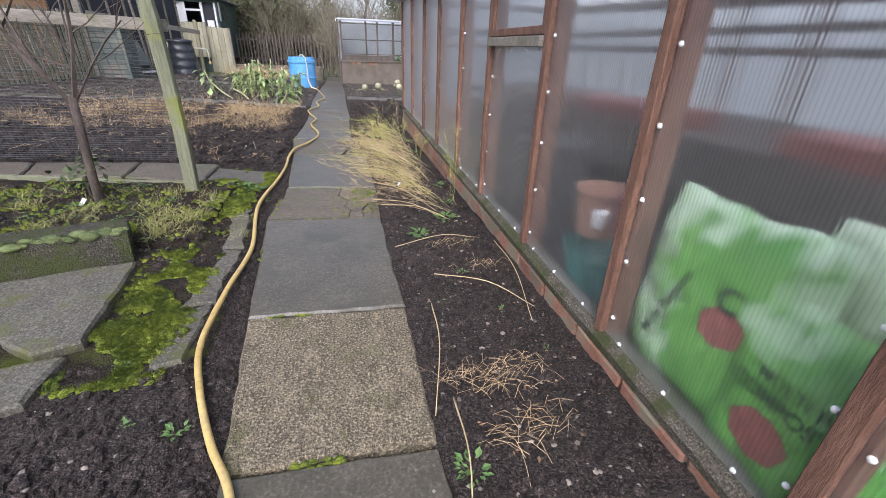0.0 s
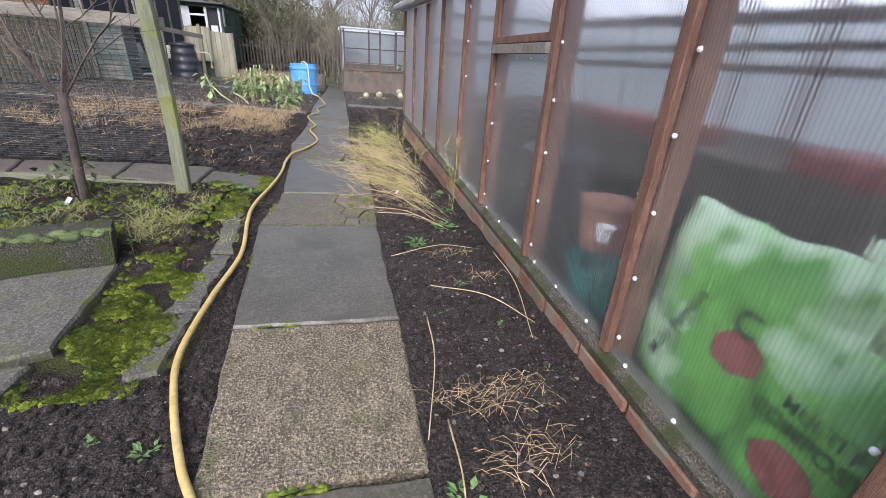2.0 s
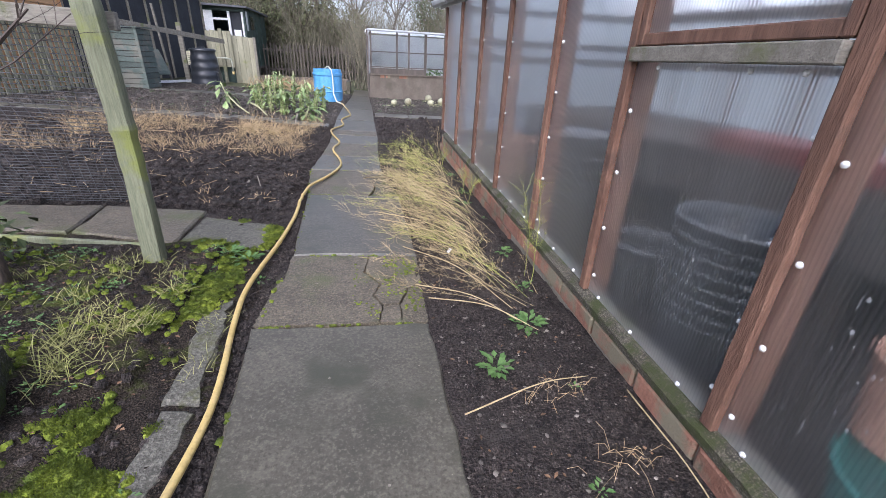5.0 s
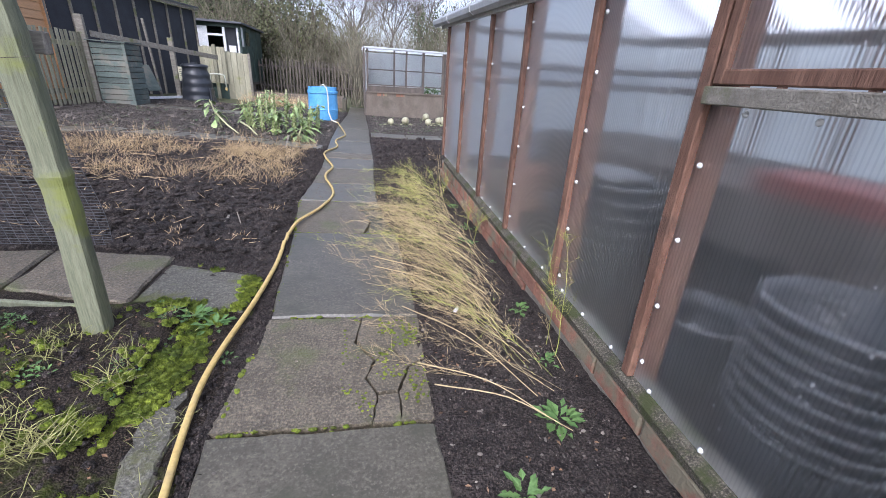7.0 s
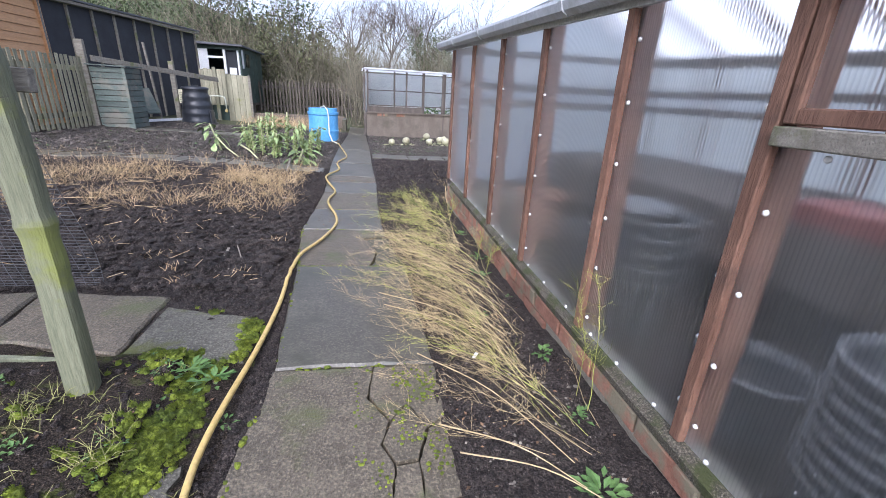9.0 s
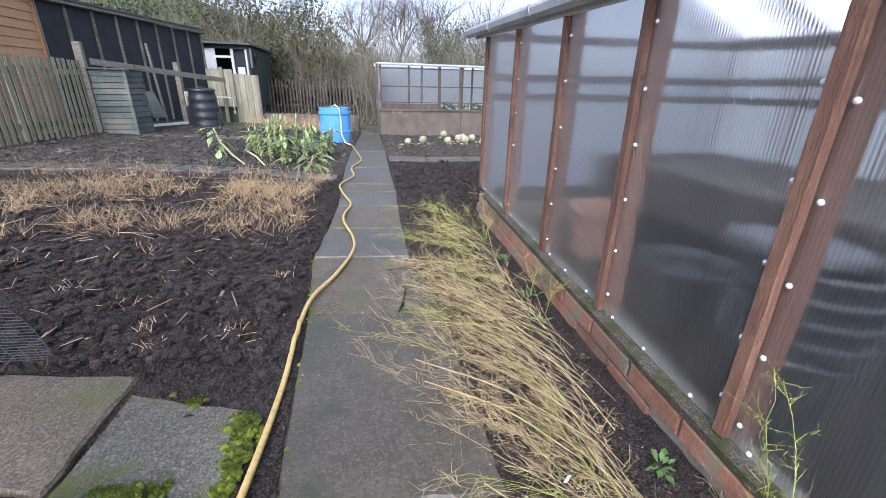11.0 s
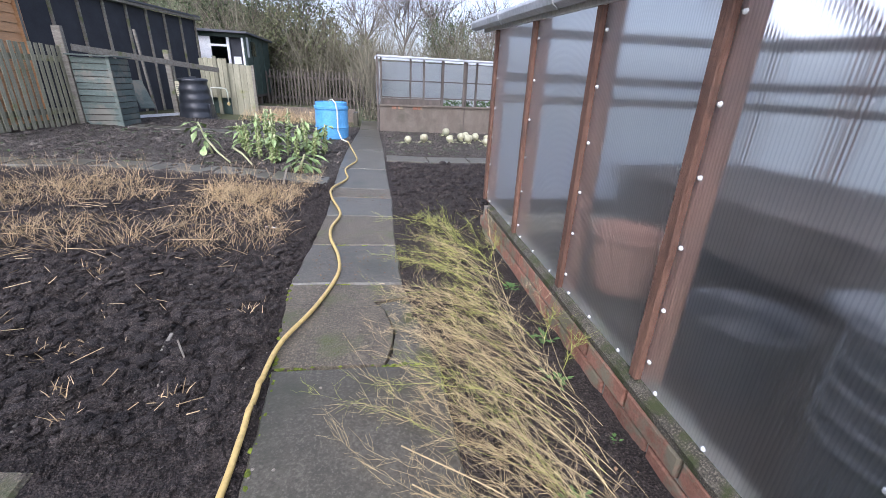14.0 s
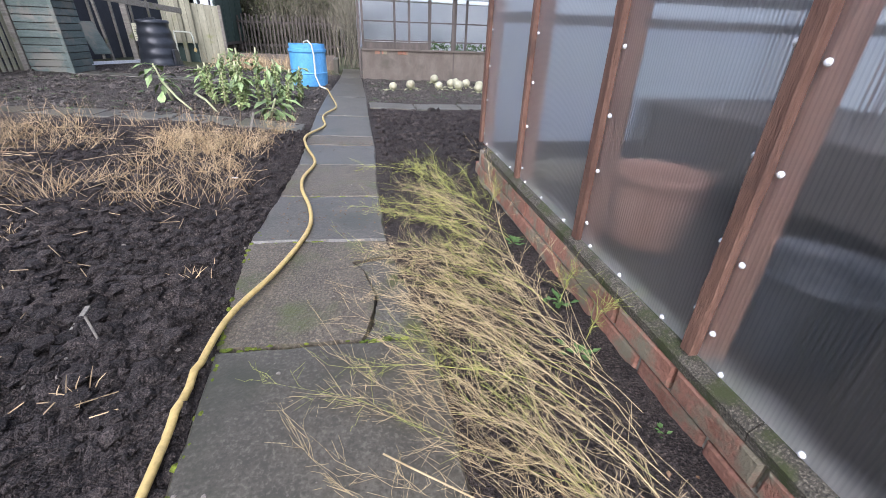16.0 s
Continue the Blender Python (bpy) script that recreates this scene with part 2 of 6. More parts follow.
CLAD = mat("orange_cladding", (0.5, 0.26, 0.11), (0.62, 0.36, 0.18), 5, 0.6, 0.25, 40, stretch=(0.3, 0.3, 4))
GREENW = mat("dark_green_paint", (0.03, 0.055, 0.045), (0.055, 0.085, 0.07), 5, 0.6, 0.25, 40, stretch=(2, 2, 0.5))
GREENBOX = mat("faded_green_boards", (0.085, 0.115, 0.1), (0.15, 0.175, 0.155), 5, 0.85, 0.4, 50, stretch=(0.5, 0.5, 3), stain=(0.17, 0.165, 0.135), stain_scale=3, stain_cut=0.5, vary=0.25)
BLACKNET = mat("black_mesh_cloth", (0.02, 0.022, 0.028), (0.036, 0.04, 0.05), 3, 0.8, 0.3, 300)
ROOFF = mat("grey_roof_felt", (0.07, 0.075, 0.085), (0.12, 0.125, 0.135), 4, 0.8, 0.3, 80)
WHITEP = mat("white_paint", (0.68, 0.69, 0.7), (0.8, 0.8, 0.8), 5, 0.45, 0.1, 60)
GUTTER = mat("grey_plastic_gutter", (0.4, 0.42, 0.44), (0.5, 0.52, 0.54), 6, 0.4, 0.08, 50, stain=(0.3, 0.31, 0.3), stain_scale=5)
SCREW = mat("white_screw_cap", (0.72, 0.72, 0.7), (0.84, 0.84, 0.82), 20, 0.35, 0.05, 60)
BLUE = mat("blue_plastic", (0.09, 0.32, 0.62), (0.14, 0.4, 0.72), 5, 0.4, 0.1, 30, stain=(0.1, 0.3, 0.55), stain_scale=4)
BLACKP = mat("black_plastic", (0.018, 0.021, 0.026), (0.036, 0.04, 0.048), 6, 0.38, 0.15, 40)
HOSE = mat("yellow_hose", (0.5, 0.36, 0.12), (0.62, 0.47, 0.18), 9, 0.5, 0.15, 60, stain=(0.4, 0.3, 0.13), stain_scale=9)
PALEHOSE = mat("pale_hose", (0.5, 0.52, 0.42), (0.62, 0.63, 0.53), 9, 0.5, 0.1, 60)
MOSS = mat("bright_moss", (0.075, 0.115, 0.01), (0.28, 0.34, 0.027), 13, 0.95, 1.0, 220, dist=0.01, vary=0.35, island=True)
LEAF = mat("weed_leaf", (0.06, 0.13, 0.03), (0.13, 0.22, 0.06), 25, 0.6, 0.2, 80, vary=0.45, island=True)
PALELEAF = mat("sprout_leaf", (0.17, 0.23, 0.07), (0.34, 0.39, 0.16), 12, 0.6, 0.3, 60, vary=0.4, island=True)
LEAFY = mat("kale_leaf", (0.13, 0.21, 0.06), (0.32, 0.4, 0.17), 12, 0.5, 0.3, 60, vary=0.45, island=True)
STALK = mat("pale_stalk", (0.32, 0.33, 0.17), (0.45, 0.44, 0.26), 14, 0.7, 0.2, 60, vary=0.25, island=True)
STRAW = mat("dry_straw", (0.4, 0.305, 0.155), (0.6, 0.48, 0.27), 10, 0.8, 0.1, 60, vary=0.4, island=True)
TAN = mat("dead_grass", (0.36, 0.25, 0.13), (0.56, 0.43, 0.25), 10, 0.85, 0.1, 60, vary=0.4, island=True)
FERN = mat("yellow_green_fern", (0.3, 0.33, 0.06), (0.47, 0.47, 0.13), 8, 0.7, 0.1, 60, vary=0.35, island=True)
GRASS = mat("yellowing_grass", (0.2, 0.22, 0.06), (0.36, 0.34, 0.14), 9, 0.8, 0.1, 60, vary=0.4, island=True)
STONE = mat("pebble", (0.1, 0.088, 0.075), (0.28, 0.245, 0.2), 30, 0.8, 0.3, 90, vary=0.6, island=True)
BARK = mat("bark", (0.055, 0.042, 0.034), (0.12, 0.093, 0.077), 20, 0.9, 0.5, 90, stretch=(1, 1, 0.4))
TWIG = mat("bare_twigs", (0.11, 0.09, 0.08), (0.2, 0.17, 0.15), 1.5, 0.9, 0.0, 8, vary=0.3, island=True)
THICKET = mat("thicket_twigs", (0.12, 0.105, 0.07), (0.22, 0.2, 0.14), 1.2, 0.9, 0.0, 8, vary=0.4, island=True)
EVERG = mat("evergreen_leaf", (0.04, 0.058, 0.022), (0.09, 0.115, 0.045), 3, 0.8, 0.0, 30, vary=0.5, island=True)
IVY = mat("olive_leaf", (0.075, 0.085, 0.035), (0.15, 0.155, 0.07), 3, 0.8, 0.0, 30, vary=0.5, island=True)
BALL = mat("pale_vegetable_skin", (0.33, 0.32, 0.2), (0.46, 0.44, 0.3), 9, 0.6, 0.3, 50, stain=(0.28, 0.24, 0.14), stain_scale=7, stain_cut=0.56, vary=0.15)
WIRE = mat("dark_netting", (0.06, 0.063, 0.07), (0.09, 0.093, 0.1), 9, 0.6, 0, 60)
DARKWOOD = mat("dark_old_timber", (0.06, 0.05, 0.04), (0.12, 0.1, 0.085), 6, 0.9, 0.3, 40, stretch=(2, 2, 0.5), vary=0.2)
LIME = mat("green_bag", (0.05, 0.22, 0.025), (0.16, 0.38, 0.085), 5, 0.3, 0.3, 20, dist=0.02, stain=(0.4, 0.54, 0.38), stain_scale=3.4, stain_cut=0.47)
PALEBAG = mat("pale_bag", (0.3, 0.42, 0.26), (0.45, 0.54, 0.4), 4, 0.35, 0.3, 20, dist=0.02)
RED = mat("red_plastic", (0.15, 0.045, 0.038), (0.22, 0.068, 0.056), 5, 0.5, 0.1, 40)
TERRA = mat("terracotta", (0.28, 0.15, 0.1), (0.36, 0.2, 0.14), 9, 0.85, 0.2, 60)
TEAL = mat("teal_plastic", (0.02, 0.12, 0.11), (0.04, 0.18, 0.16), 5, 0.4, 0.1, 40)
PRINT = mat("dark_print", (0.012, 0.03, 0.015), (0.02, 0.045, 0.02), 9, 0.5, 0, 60)
POLY, PANE = polycarbonate(), glass()
POLY_IN, POLY_FAR = milk_sheet('sheet_inner_skin', 1.0), milk_sheet('far_twin_wall_sheet', 0.5)
POLY_ROOF = milk_sheet('roof_twin_wall_sheet', 0.25)

# ---- mesh helpers ----
rng = np.random.default_rng(7)
_b = bmesh.new()
bmesh.ops.create_icosphere(_b, subdivisions=1, radius=1)
ICO_V, ICO_F = np.array([v.co[:] for v in _b.verts]), [tuple(v.index for v in f.verts) for f in _b.faces]
_b.free()
_b = bmesh.new()
bmesh.ops.create_icosphere(_b, subdivisions=3, radius=1)
BALL_V, BALL_F = np.array([v.co[:] for v in _b.verts]), [tuple(v.index for v in f.verts) for f in _b.faces]
_b.free()


class Geo:
    """Gathers vertices and faces of one mesh."""

    def __init__(self):
        self.v, self.f, self.n = [], [], 0

    def add(self, verts, faces):
        verts = np.asarray(verts, float)
        self.v.append(verts)
        n = self.n
        self.f.extend(tuple(i + n for i in f) for f in faces)
        self.n += len(verts)
        return self

    def hexa(self, c):
        """Eight corners: four below, four above, both going round."""
        return self.add(c, [(3, 2, 1, 0), (4, 5, 6, 7), (0, 1, 5, 4), (1, 2, 6, 5), (2, 3, 7, 6), (3, 0, 4, 7)])

    def box(self, x0, x1, y0, y1, z0, z1):
        return self.hexa([(x0, y0, z0), (x1, y0, z0), (x1, y1, z0), (x0, y1, z0), (x0, y0, z1), (x1, y0, z1), (x1, y1, z1), (x0, y1, z1)])

    def beam(self, a, b, w, h, side=(1, 0, 0)):
        """A bar from a to b, w wide along side, h deep."""
        a, b = np.array(a, float), np.array(b, float)
        d = (b - a) / np.linalg.norm(b - a)
        s = np.array(side, float)
        s -= d * s.dot(d)
        s /= np.linalg.norm(s)
        u = np.cross(d, s)
        q = [(-s * w - u * h) / 2, (s * w - u * h) / 2, (s * w + u * h) / 2, (-s * w + u * h) / 2]
        return self.hexa([a + k for k in q] + [b + k for k in q])

    def tube(self, pts, radii, sides=6, cap=True):
        pts = np.asarray(pts, float)
        radii = np.broadcast_to(np.asarray(radii, float), (len(pts),))
        t = np.gradient(pts, axis=0)
        t /= np.linalg.norm(t, axis=1)[:, None] + 1e-9
        ref = np.where(np.abs(t[:, 2:3]) > 0.9, np.array([[1.0, 0, 0]]), np.array([[0, 0, 1.0]]))
        s = np.cross(t, ref)
        s /= np.linalg.norm(s, axis=1)[:, None] + 1e-9
        u = np.cross(s, t)
        a = np.arange(sides) * 2 * np.pi / sides
        v = pts[:, None] + radii[:, None, None] * (np.cos(a)[None, :, None] * s[:, None] + np.sin(a)[None, :, None] * u[:, None])
        f = []
        for i in range(len(pts) - 1):
            for k in range(sides):
                k2 = (k + 1) % sides
                f.append((i * sides + k, i * sides + k2, (i + 1) * sides + k2, (i + 1) * sides + k))
        if cap:
            f.append(tuple(range(sides - 1, -1, -1)))
            e = (len(pts) - 1) * sides
            f.append(tuple(range(e, e + sides)))
        return self.add(v.reshape(-1, 3), f)

    def lathe(self, profile, centre, segs=28, squash=(1, 1), tilt=None):
        a = np.arange(segs) * 2 * np.pi / segs
        v, f = [], []
        for r, z in profile:
            v.append(np.stack([r * squash[0] * np.cos(a), r * squash[1] * np.sin(a), np.full(segs, z)], 1))
        for i in range(len(profile) - 1):
            for k in range(segs):
                k2 = (k + 1) % segs
                f.append((i * segs + k, i * segs + k2, (i + 1) * segs + k2, (i + 1) * segs + k))
        v = np.concatenate(v)
        if tilt is not None:
            v = v @ np.array(tilt).T
        return self.add(v + np.array(centre), f)

    def blob(self, c, r, jag=0.25, fine=False):
        v = (BALL_V if fine else ICO_V)
        k = 1 + jag * (rng.random(len(v)) - 0.5) * 2
        return self.add(v * k[:, None] * np.array(r) + np.array(c), BALL_F if fine else ICO_F)

    def leaf(self, base, way, up, length, width):
        """A leaf of four faces, creased along its rib."""
        base, way, up = (np.array(q, float) for q in (base, way, up))
        way /= np.linalg.norm(way)
        s = np.cross(way, up)
        s /= np.linalg.norm(s) + 1e-9
        u = np.cross(s, way)
        m, tip = base + way * length * 0.5 - u * width * 0.12, base + way * length - u * length * 0.18
        return self.add([base, m + s * width / 2 + u * width * 0.15, m, m - s * width / 2 + u * width * 0.15, tip], [(0, 1, 2), (0, 2, 3), (1, 4, 2), (2, 4, 3)])

    def data(self, name, smooth=False):
        me = bpy.data.meshes.new(name)
        me.from_pydata(np.concatenate(self.v).tolist(), [], self.f)
        if smooth:
            me.shade_smooth()
        return me


def put(name, geo, material, bevel=0.0, smooth=False, **tags):
    me = geo.data(name, smooth) if isinstance(geo, Geo) else geo
    if bevel:
        bm = bmesh.new()
        bm.from_mesh(me)
        bmesh.ops.bevel(bm, geom=bm.edges[:], offset=bevel, segments=1, affect="EDGES", clamp_overlap=True)
        bm.to_mesh(me)
        bm.free()
    if material and not me.materials:
        me.materials.append(material)
    ob = new(name, me)
    return tagged(ob, **tags) if tags else ob


def thing(name, at, label, category, group="", kind=""):
    e = new(name)
    e.location = at
    e.empty_display_size = 0.1
    return tagged(e, label, category, group, kind)


def part(name, geo, material, parent, label="", bevel=0.0, smooth=False, at=None):
    """One mesh under a thing or a part; its vertices are in the world's metres."""
    ob = put(name, geo, material, bevel, smooth)
    ob.parent = parent
    root = parent
    while root.parent:
        root = root.parent
    if parent is root:
        ob.matrix_parent_inverse = Matrix.Translation(root.location).inverted()
    else:
        ob.matrix_parent_inverse = Matrix.Identity(4)
    if at is not None:
        ob.matrix_basis = at
    if label:
        ob["label"] = label
    return ob


def near(lo, hi):
    return lo + (hi - lo) * rng.random()


def lay(x):
    """The ground's fall across the plot: it rises to the side away from the greenhouse."""
    return -0.035 * (max(min(x, 0.8), -7.0) + 0.1)


def hashn(x, y, s, seed=0.0):
    return noise.noise((x * s + seed, y * s - seed * 0.7, seed * 1.3))

# ---- ground: one sheet to the horizon ----


EDGE_Y = [-1.5, 0.8, 1.43, 2.39, 2.98, 3.97, 4.67, 5.24, 5.89, 6.46, 7.8, 9.3, 10.93, 14.2]
EDGE_L = [-0.3, -0.375, -0.42, -0.485, -0.43, -0.475, -0.528, -0.49, -0.46, -0.47, -0.485, -0.46, -0.39, -0.33]
EDGE_R = [0.2, 0.14, 0.147, 0.145, 0.165, 0.155, 0.06, 0.06, 0.07, 0.09, 0.08, 0.09, 0.08, 0.06]


def ground_height(x, y):
    z = lay(x)
    left, right = np.interp(y, EDGE_Y, EDGE_L), np.interp(y, EDGE_Y, EDGE_R)
    if -4.9 < x < left and 3.66 < y < 12.5:
        amp = 0.04 if y < 6.9 else 0.022
        z += 0.012 + amp * hashn(x, y, 7, 3.0) + 0.022 * hashn(x, y, 17, 9.0) + 0.012 * hashn(x, y, 34, 5.0)
    elif left + 0.02 <= x <= right - 0.02:
        z -= 0.03
    elif right - 0.02 < x < 0.8 and y < 12.1:
        z += 0.004 + 0.012 * hashn(x, y, 9, 1.0) + 0.012 * hashn(x, y, 24, 2.0)
    elif x >= 0.8 and 5.5 < y < 8.4:
        z += 0.012 + 0.03 * hashn(x, y, 8, 3.0) + 0.02 * hashn(x, y, 17, 9.0)
    else:
        z += 0.004 + 0.015 * hashn(x, y, 6, 4.0) + 0.01 * hashn(x, y, 22, 6.0)
    if x < -0.75 and 2.1 < y < 3.1:
        z += 0.03
    return z


def build_ground():
    xs = np.concatenate([[-400, -150, -60, -30, -18, -12], np.arange(-8, -4.5, 0.25), np.arange(-4.5, -2.2, 0.06), np.arange(-2.2, 0.84, 0.026), np.arange(0.9, 4, 0.12), [5, 8, 14, 30, 80, 400]])
    ys = np.concatenate([[-400, -100, -30, -10, -5, -3], np.arange(-2, 0.2, 0.1), np.arange(0.2, 7, 0.03), np.arange(7, 13, 0.07), np.arange(13, 20, 0.4), [22, 26, 32, 45, 80, 160, 400]])
    v = [(x, y, ground_height(x, y)) for y in ys for x in xs]
    nx = len(xs)
    f, mi = [], []
    for j in range(len(ys) - 1):
        for i in range(nx - 1):
            f.append((j * nx + i, j * nx + i + 1, (j + 1) * nx + i + 1, (j + 1) * nx + i))
            x, y = (xs[i] + xs[i + 1]) / 2, (ys[j] + ys[j + 1]) / 2
            if y > 12.6 or x < -5.2 or y < -3 or x > 5:
                mi.append(2)
            elif (x < -0.4 and y > 7.2) or (0.1 < x < 4 and y > 8.8):
                mi.append(3)
            elif (x < -0.5 and (1.15 < y < 3.3 or 7.2 < y)) or (0.14 < x < 3 and y > 8.8):
                mi.append(1)
            else:
                mi.append(0)
    me = bpy.data.meshes.new("ground")
    me.from_pydata(v, [], f)
    for m in (SOIL, WEEDY, TURF, BED):
        me.materials.append(m)
    me.polygons.foreach_set("material_index", mi)
    me.shade_smooth()
    return put("ground", me, None, label="dark bare allotment soil between concrete paths", category="ground", kind="structure")


build_ground()


def slab_geo(poly, top=0.012, thick=0.05, rag=0.006, step=0.06, chamfer=0.007):
    """A paving slab from its corners: ragged chamfered rim, lying on the sloping ground."""
    pts = []
    for a, b in zip(poly, poly[1:] + poly[:1]):
        n = max(1, int(math.dist(a, b) / step))
        for k in range(n):
            q = k / n
            pts.append((a[0] + (b[0] - a[0]) * q, a[1] + (b[1] - a[1]) * q))
    cx, cy = sum(p[0] for p in pts) / len(pts), sum(p[1] for p in pts) / len(pts)
    outer = [(x + rag * (rng.random() - 0.5) * 2, y + rag * (rng.random() - 0.5) * 2) for x, y in pts]
    inner = []
    for x, y in outer:
        d = math.hypot(x - cx, y - cy)
        k = 1 - (chamfer + rag * 0.8 * rng.random()) / d
        inner.append((cx + (x - cx) * k, cy + (y - cy) * k))
    n = len(outer)
    v = [(x, y, lay(x) + top - thick) for x, y in outer] + [(x, y, lay(x) + top - 0.008 - 0.003 * rng.random()) for x, y in outer] + [(x, y, lay(x) + top) for x, y in inner]
    f = [tuple(range(2 * n, 3 * n))]
    for r in (0, n):
        for k in range(n):
            k2 = (k + 1) % n
            f.append((r + k, r + k2, r + n + k2, r + n + k))
    return Geo().add(v, f)


def build_path():
    path = thing("pavement_main", (-0.15, 0, 0), "worn grey concrete slab path with cracked and mossy slabs", "path", kind="structure")
    joints = [  # y, left edge, right edge
        (-1.5, -0.3, 0.2), (-0.35, -0.33, 0.16), (0.8, -0.375, 0.14), (1.43, -0.42, 0.147), (2.39, -0.485, 0.145), (2.98, -0.43, 0.165), (3.97, -0.475, 0.155),
        (4.67, -0.528, 0.06), (5.24, -0.49, 0.06), (5.89, -0.46, 0.07), (6.46, -0.47, 0.09), (6.8, -0.48, 0.085), (7.8, -0.485, 0.08), (9.3, -0.46, 0.09), (10.93, -0.39, 0.08), (12.15, -0.34, 0.07), (14.2, -0.33, 0.06)]
    rough_slabs = {2: AGG, 4: WORN, 6: WORN, 8: WORN, 10: WORN}
    for i, (a, b) in enumerate(zip(joints, joints[1:])):
        m = rough_slabs.get(i, CONC)
        g = 0.007
        y0, y1 = a[0] + g, b[0] - g

        def at(u, w, a=a, b=b, y0=y0, y1=y1):
            l, r = a[1] + (b[1] - a[1]) * w, a[2] + (b[2] - a[2]) * w
            return (l + (r - l) * u, y0 + (y1 - y0) * w)
        if i == 4:
            pieces = [[(0, 0), (0.7, 0), (0.72, 0.2), (0.66, 0.34), (0.7, 0.5), (0.58, 0.7), (0.6, 1), (0, 1)],
                      [(0.706, 0), (0.84, 0), (0.83, 0.215), (0.726, 0.2)], [(0.846, 0), (1, 0), (1, 0.5), (0.9, 0.43), (0.836, 0.215)],
                      [(0.726, 0.21), (0.831, 0.225), (0.896, 0.44), (0.8, 0.625), (0.706, 0.5), (0.666, 0.345)],
                      [(0.606, 1), (0.587, 0.705), (0.704, 0.512), (0.8, 0.637), (0.9, 0.442), (1, 0.512), (1, 1)]]
        elif i == 6:
            pieces = [[(0, 0), (0.66, 0), (0.72, 0.12), (0.79, 0.35), (0.76, 0.62), (0.7, 0.72), (1, 0.8), (1, 1), (0, 1)], [(0.675, 0), (1, 0), (1, 0.785), (0.73, 0.71), (0.775, 0.63), (0.805, 0.35), (0.735, 0.11)]]
        else:
            pieces = [[(0, 0), (1, 0), (1, 1), (0, 1)]]
        for k, p in enumerate(pieces):
            drop = 0.0 if len(pieces) == 1 else -0.002 * (k % 3) - (0.006 if i == 6 and k else 0)
            one = len(pieces) == 1
            part("slab", slab_geo([at(*q) for q in p], 0.012 + drop + (0.004 * rng.random() if one else 0), rag=0.005 if m is CONC else (0.004 if one else 0.0035), step=0.06 if one else 0.022, chamfer=0.007 if one else 0.0008), MOSSLAB if i == 6 and k else m, path)
    return path


build_path()


def build_cross_paths():
    p = thing("pavement_cross", (-1.5, 3.3, 0.05), "mossy concrete slabs laid across the plot beside a board", "path", kind="structure")
    for c in ([(-0.55, 3.04), (-0.99, 3.08), (-0.975, 3.49), (-0.545, 3.36)], [(-1.0, 3.12), (-1.5, 3.25), (-1.53, 3.64), (-0.99, 3.585)],
              [(-1.52, 3.25), (-2.1, 3.3), (-2.2, 3.62), (-1.55, 3.64)], [(-2.12, 3.3), (-2.8, 3.36), (-2.85, 3.64), (-2.22, 3.62)], [(-2.82, 3.36), (-3.6, 3.42), (-3.65, 3.7), (-2.87, 3.64)]):
        part("slab", slab_geo(c[::-1], 0.02 if c[0][0] < -0.9 else 0.015, 0.07, rag=0.006), WORN if c[0][0] < -0.9 else MOSSLAB, p)
    p = thing("pavement_far", (-2.5, 7.3, 0.05), "flat grey concrete slabs laid across the plot", "path", kind="structure")
    edge = [(-0.54, 6.86, 7.26), (-1.15, 7.1, 7.46), (-1.75, 7.26, 7.62), (-2.4, 7.33, 7.69), (-3.0, 7.37, 7.72), (-3.65, 7.25, 7.63), (-4.3, 7.25, 7.62), (-4.9, 7.25, 7.6)]
    for a, b in zip(edge, edge[1:]):
        part("slab", slab_geo([(b[0] + 0.01, b[1]), (a[0] - 0.01, a[1]), (a[0] - 0.01, a[2]), (b[0] + 0.01, b[2])], 0.02, 0.06, rag=0.008), CONC, p)
    for x in (0.12, 0.72, 1.32, 1.92, 2.52):
        part("slab", slab_geo([(x, 8.42), (x + 0.58, 8.42), (x + 0.58, 8.86), (x, 8.86)], 0.02, 0.06), CONC, p)
    p = thing("pavement_third", (-2.2, 10.3, 0.08), "narrow concrete slab path between far beds", "path", kind="structure")
    for x in np.arange(-4.1, -1.1, 0.6):
        part("slab", slab_geo([(x, 10.3 - 0.05 * x), (x + 0.58, 10.27 - 0.05 * x), (x + 0.58, 10.66 - 0.05 * x), (x, 10.7 - 0.05 * x)], 0.02, 0.06), CONC, p)


build_cross_paths()

# ---- the greenhouse beside the path ----
WALL_X = 0.768
STUDS = [-1.55, -0.9, -0.25, 0.405, 1.066, 1.72, 2.385, 2.96, 3.62, 4.235, 4.905, 5.6]


def sill_z(y):
    return 0.04 + 0.034 * y


def eave_z(y):
    return 1.2 + 0.037 * y


def clear_inside(pane):
    """Only the weathered outer skin of a sheet scatters."""
    pane.data.materials.append(POLY_IN)
    for p in pane.data.polygons:
        p.material_index = 0 if p.normal.x < -0.9 else 1


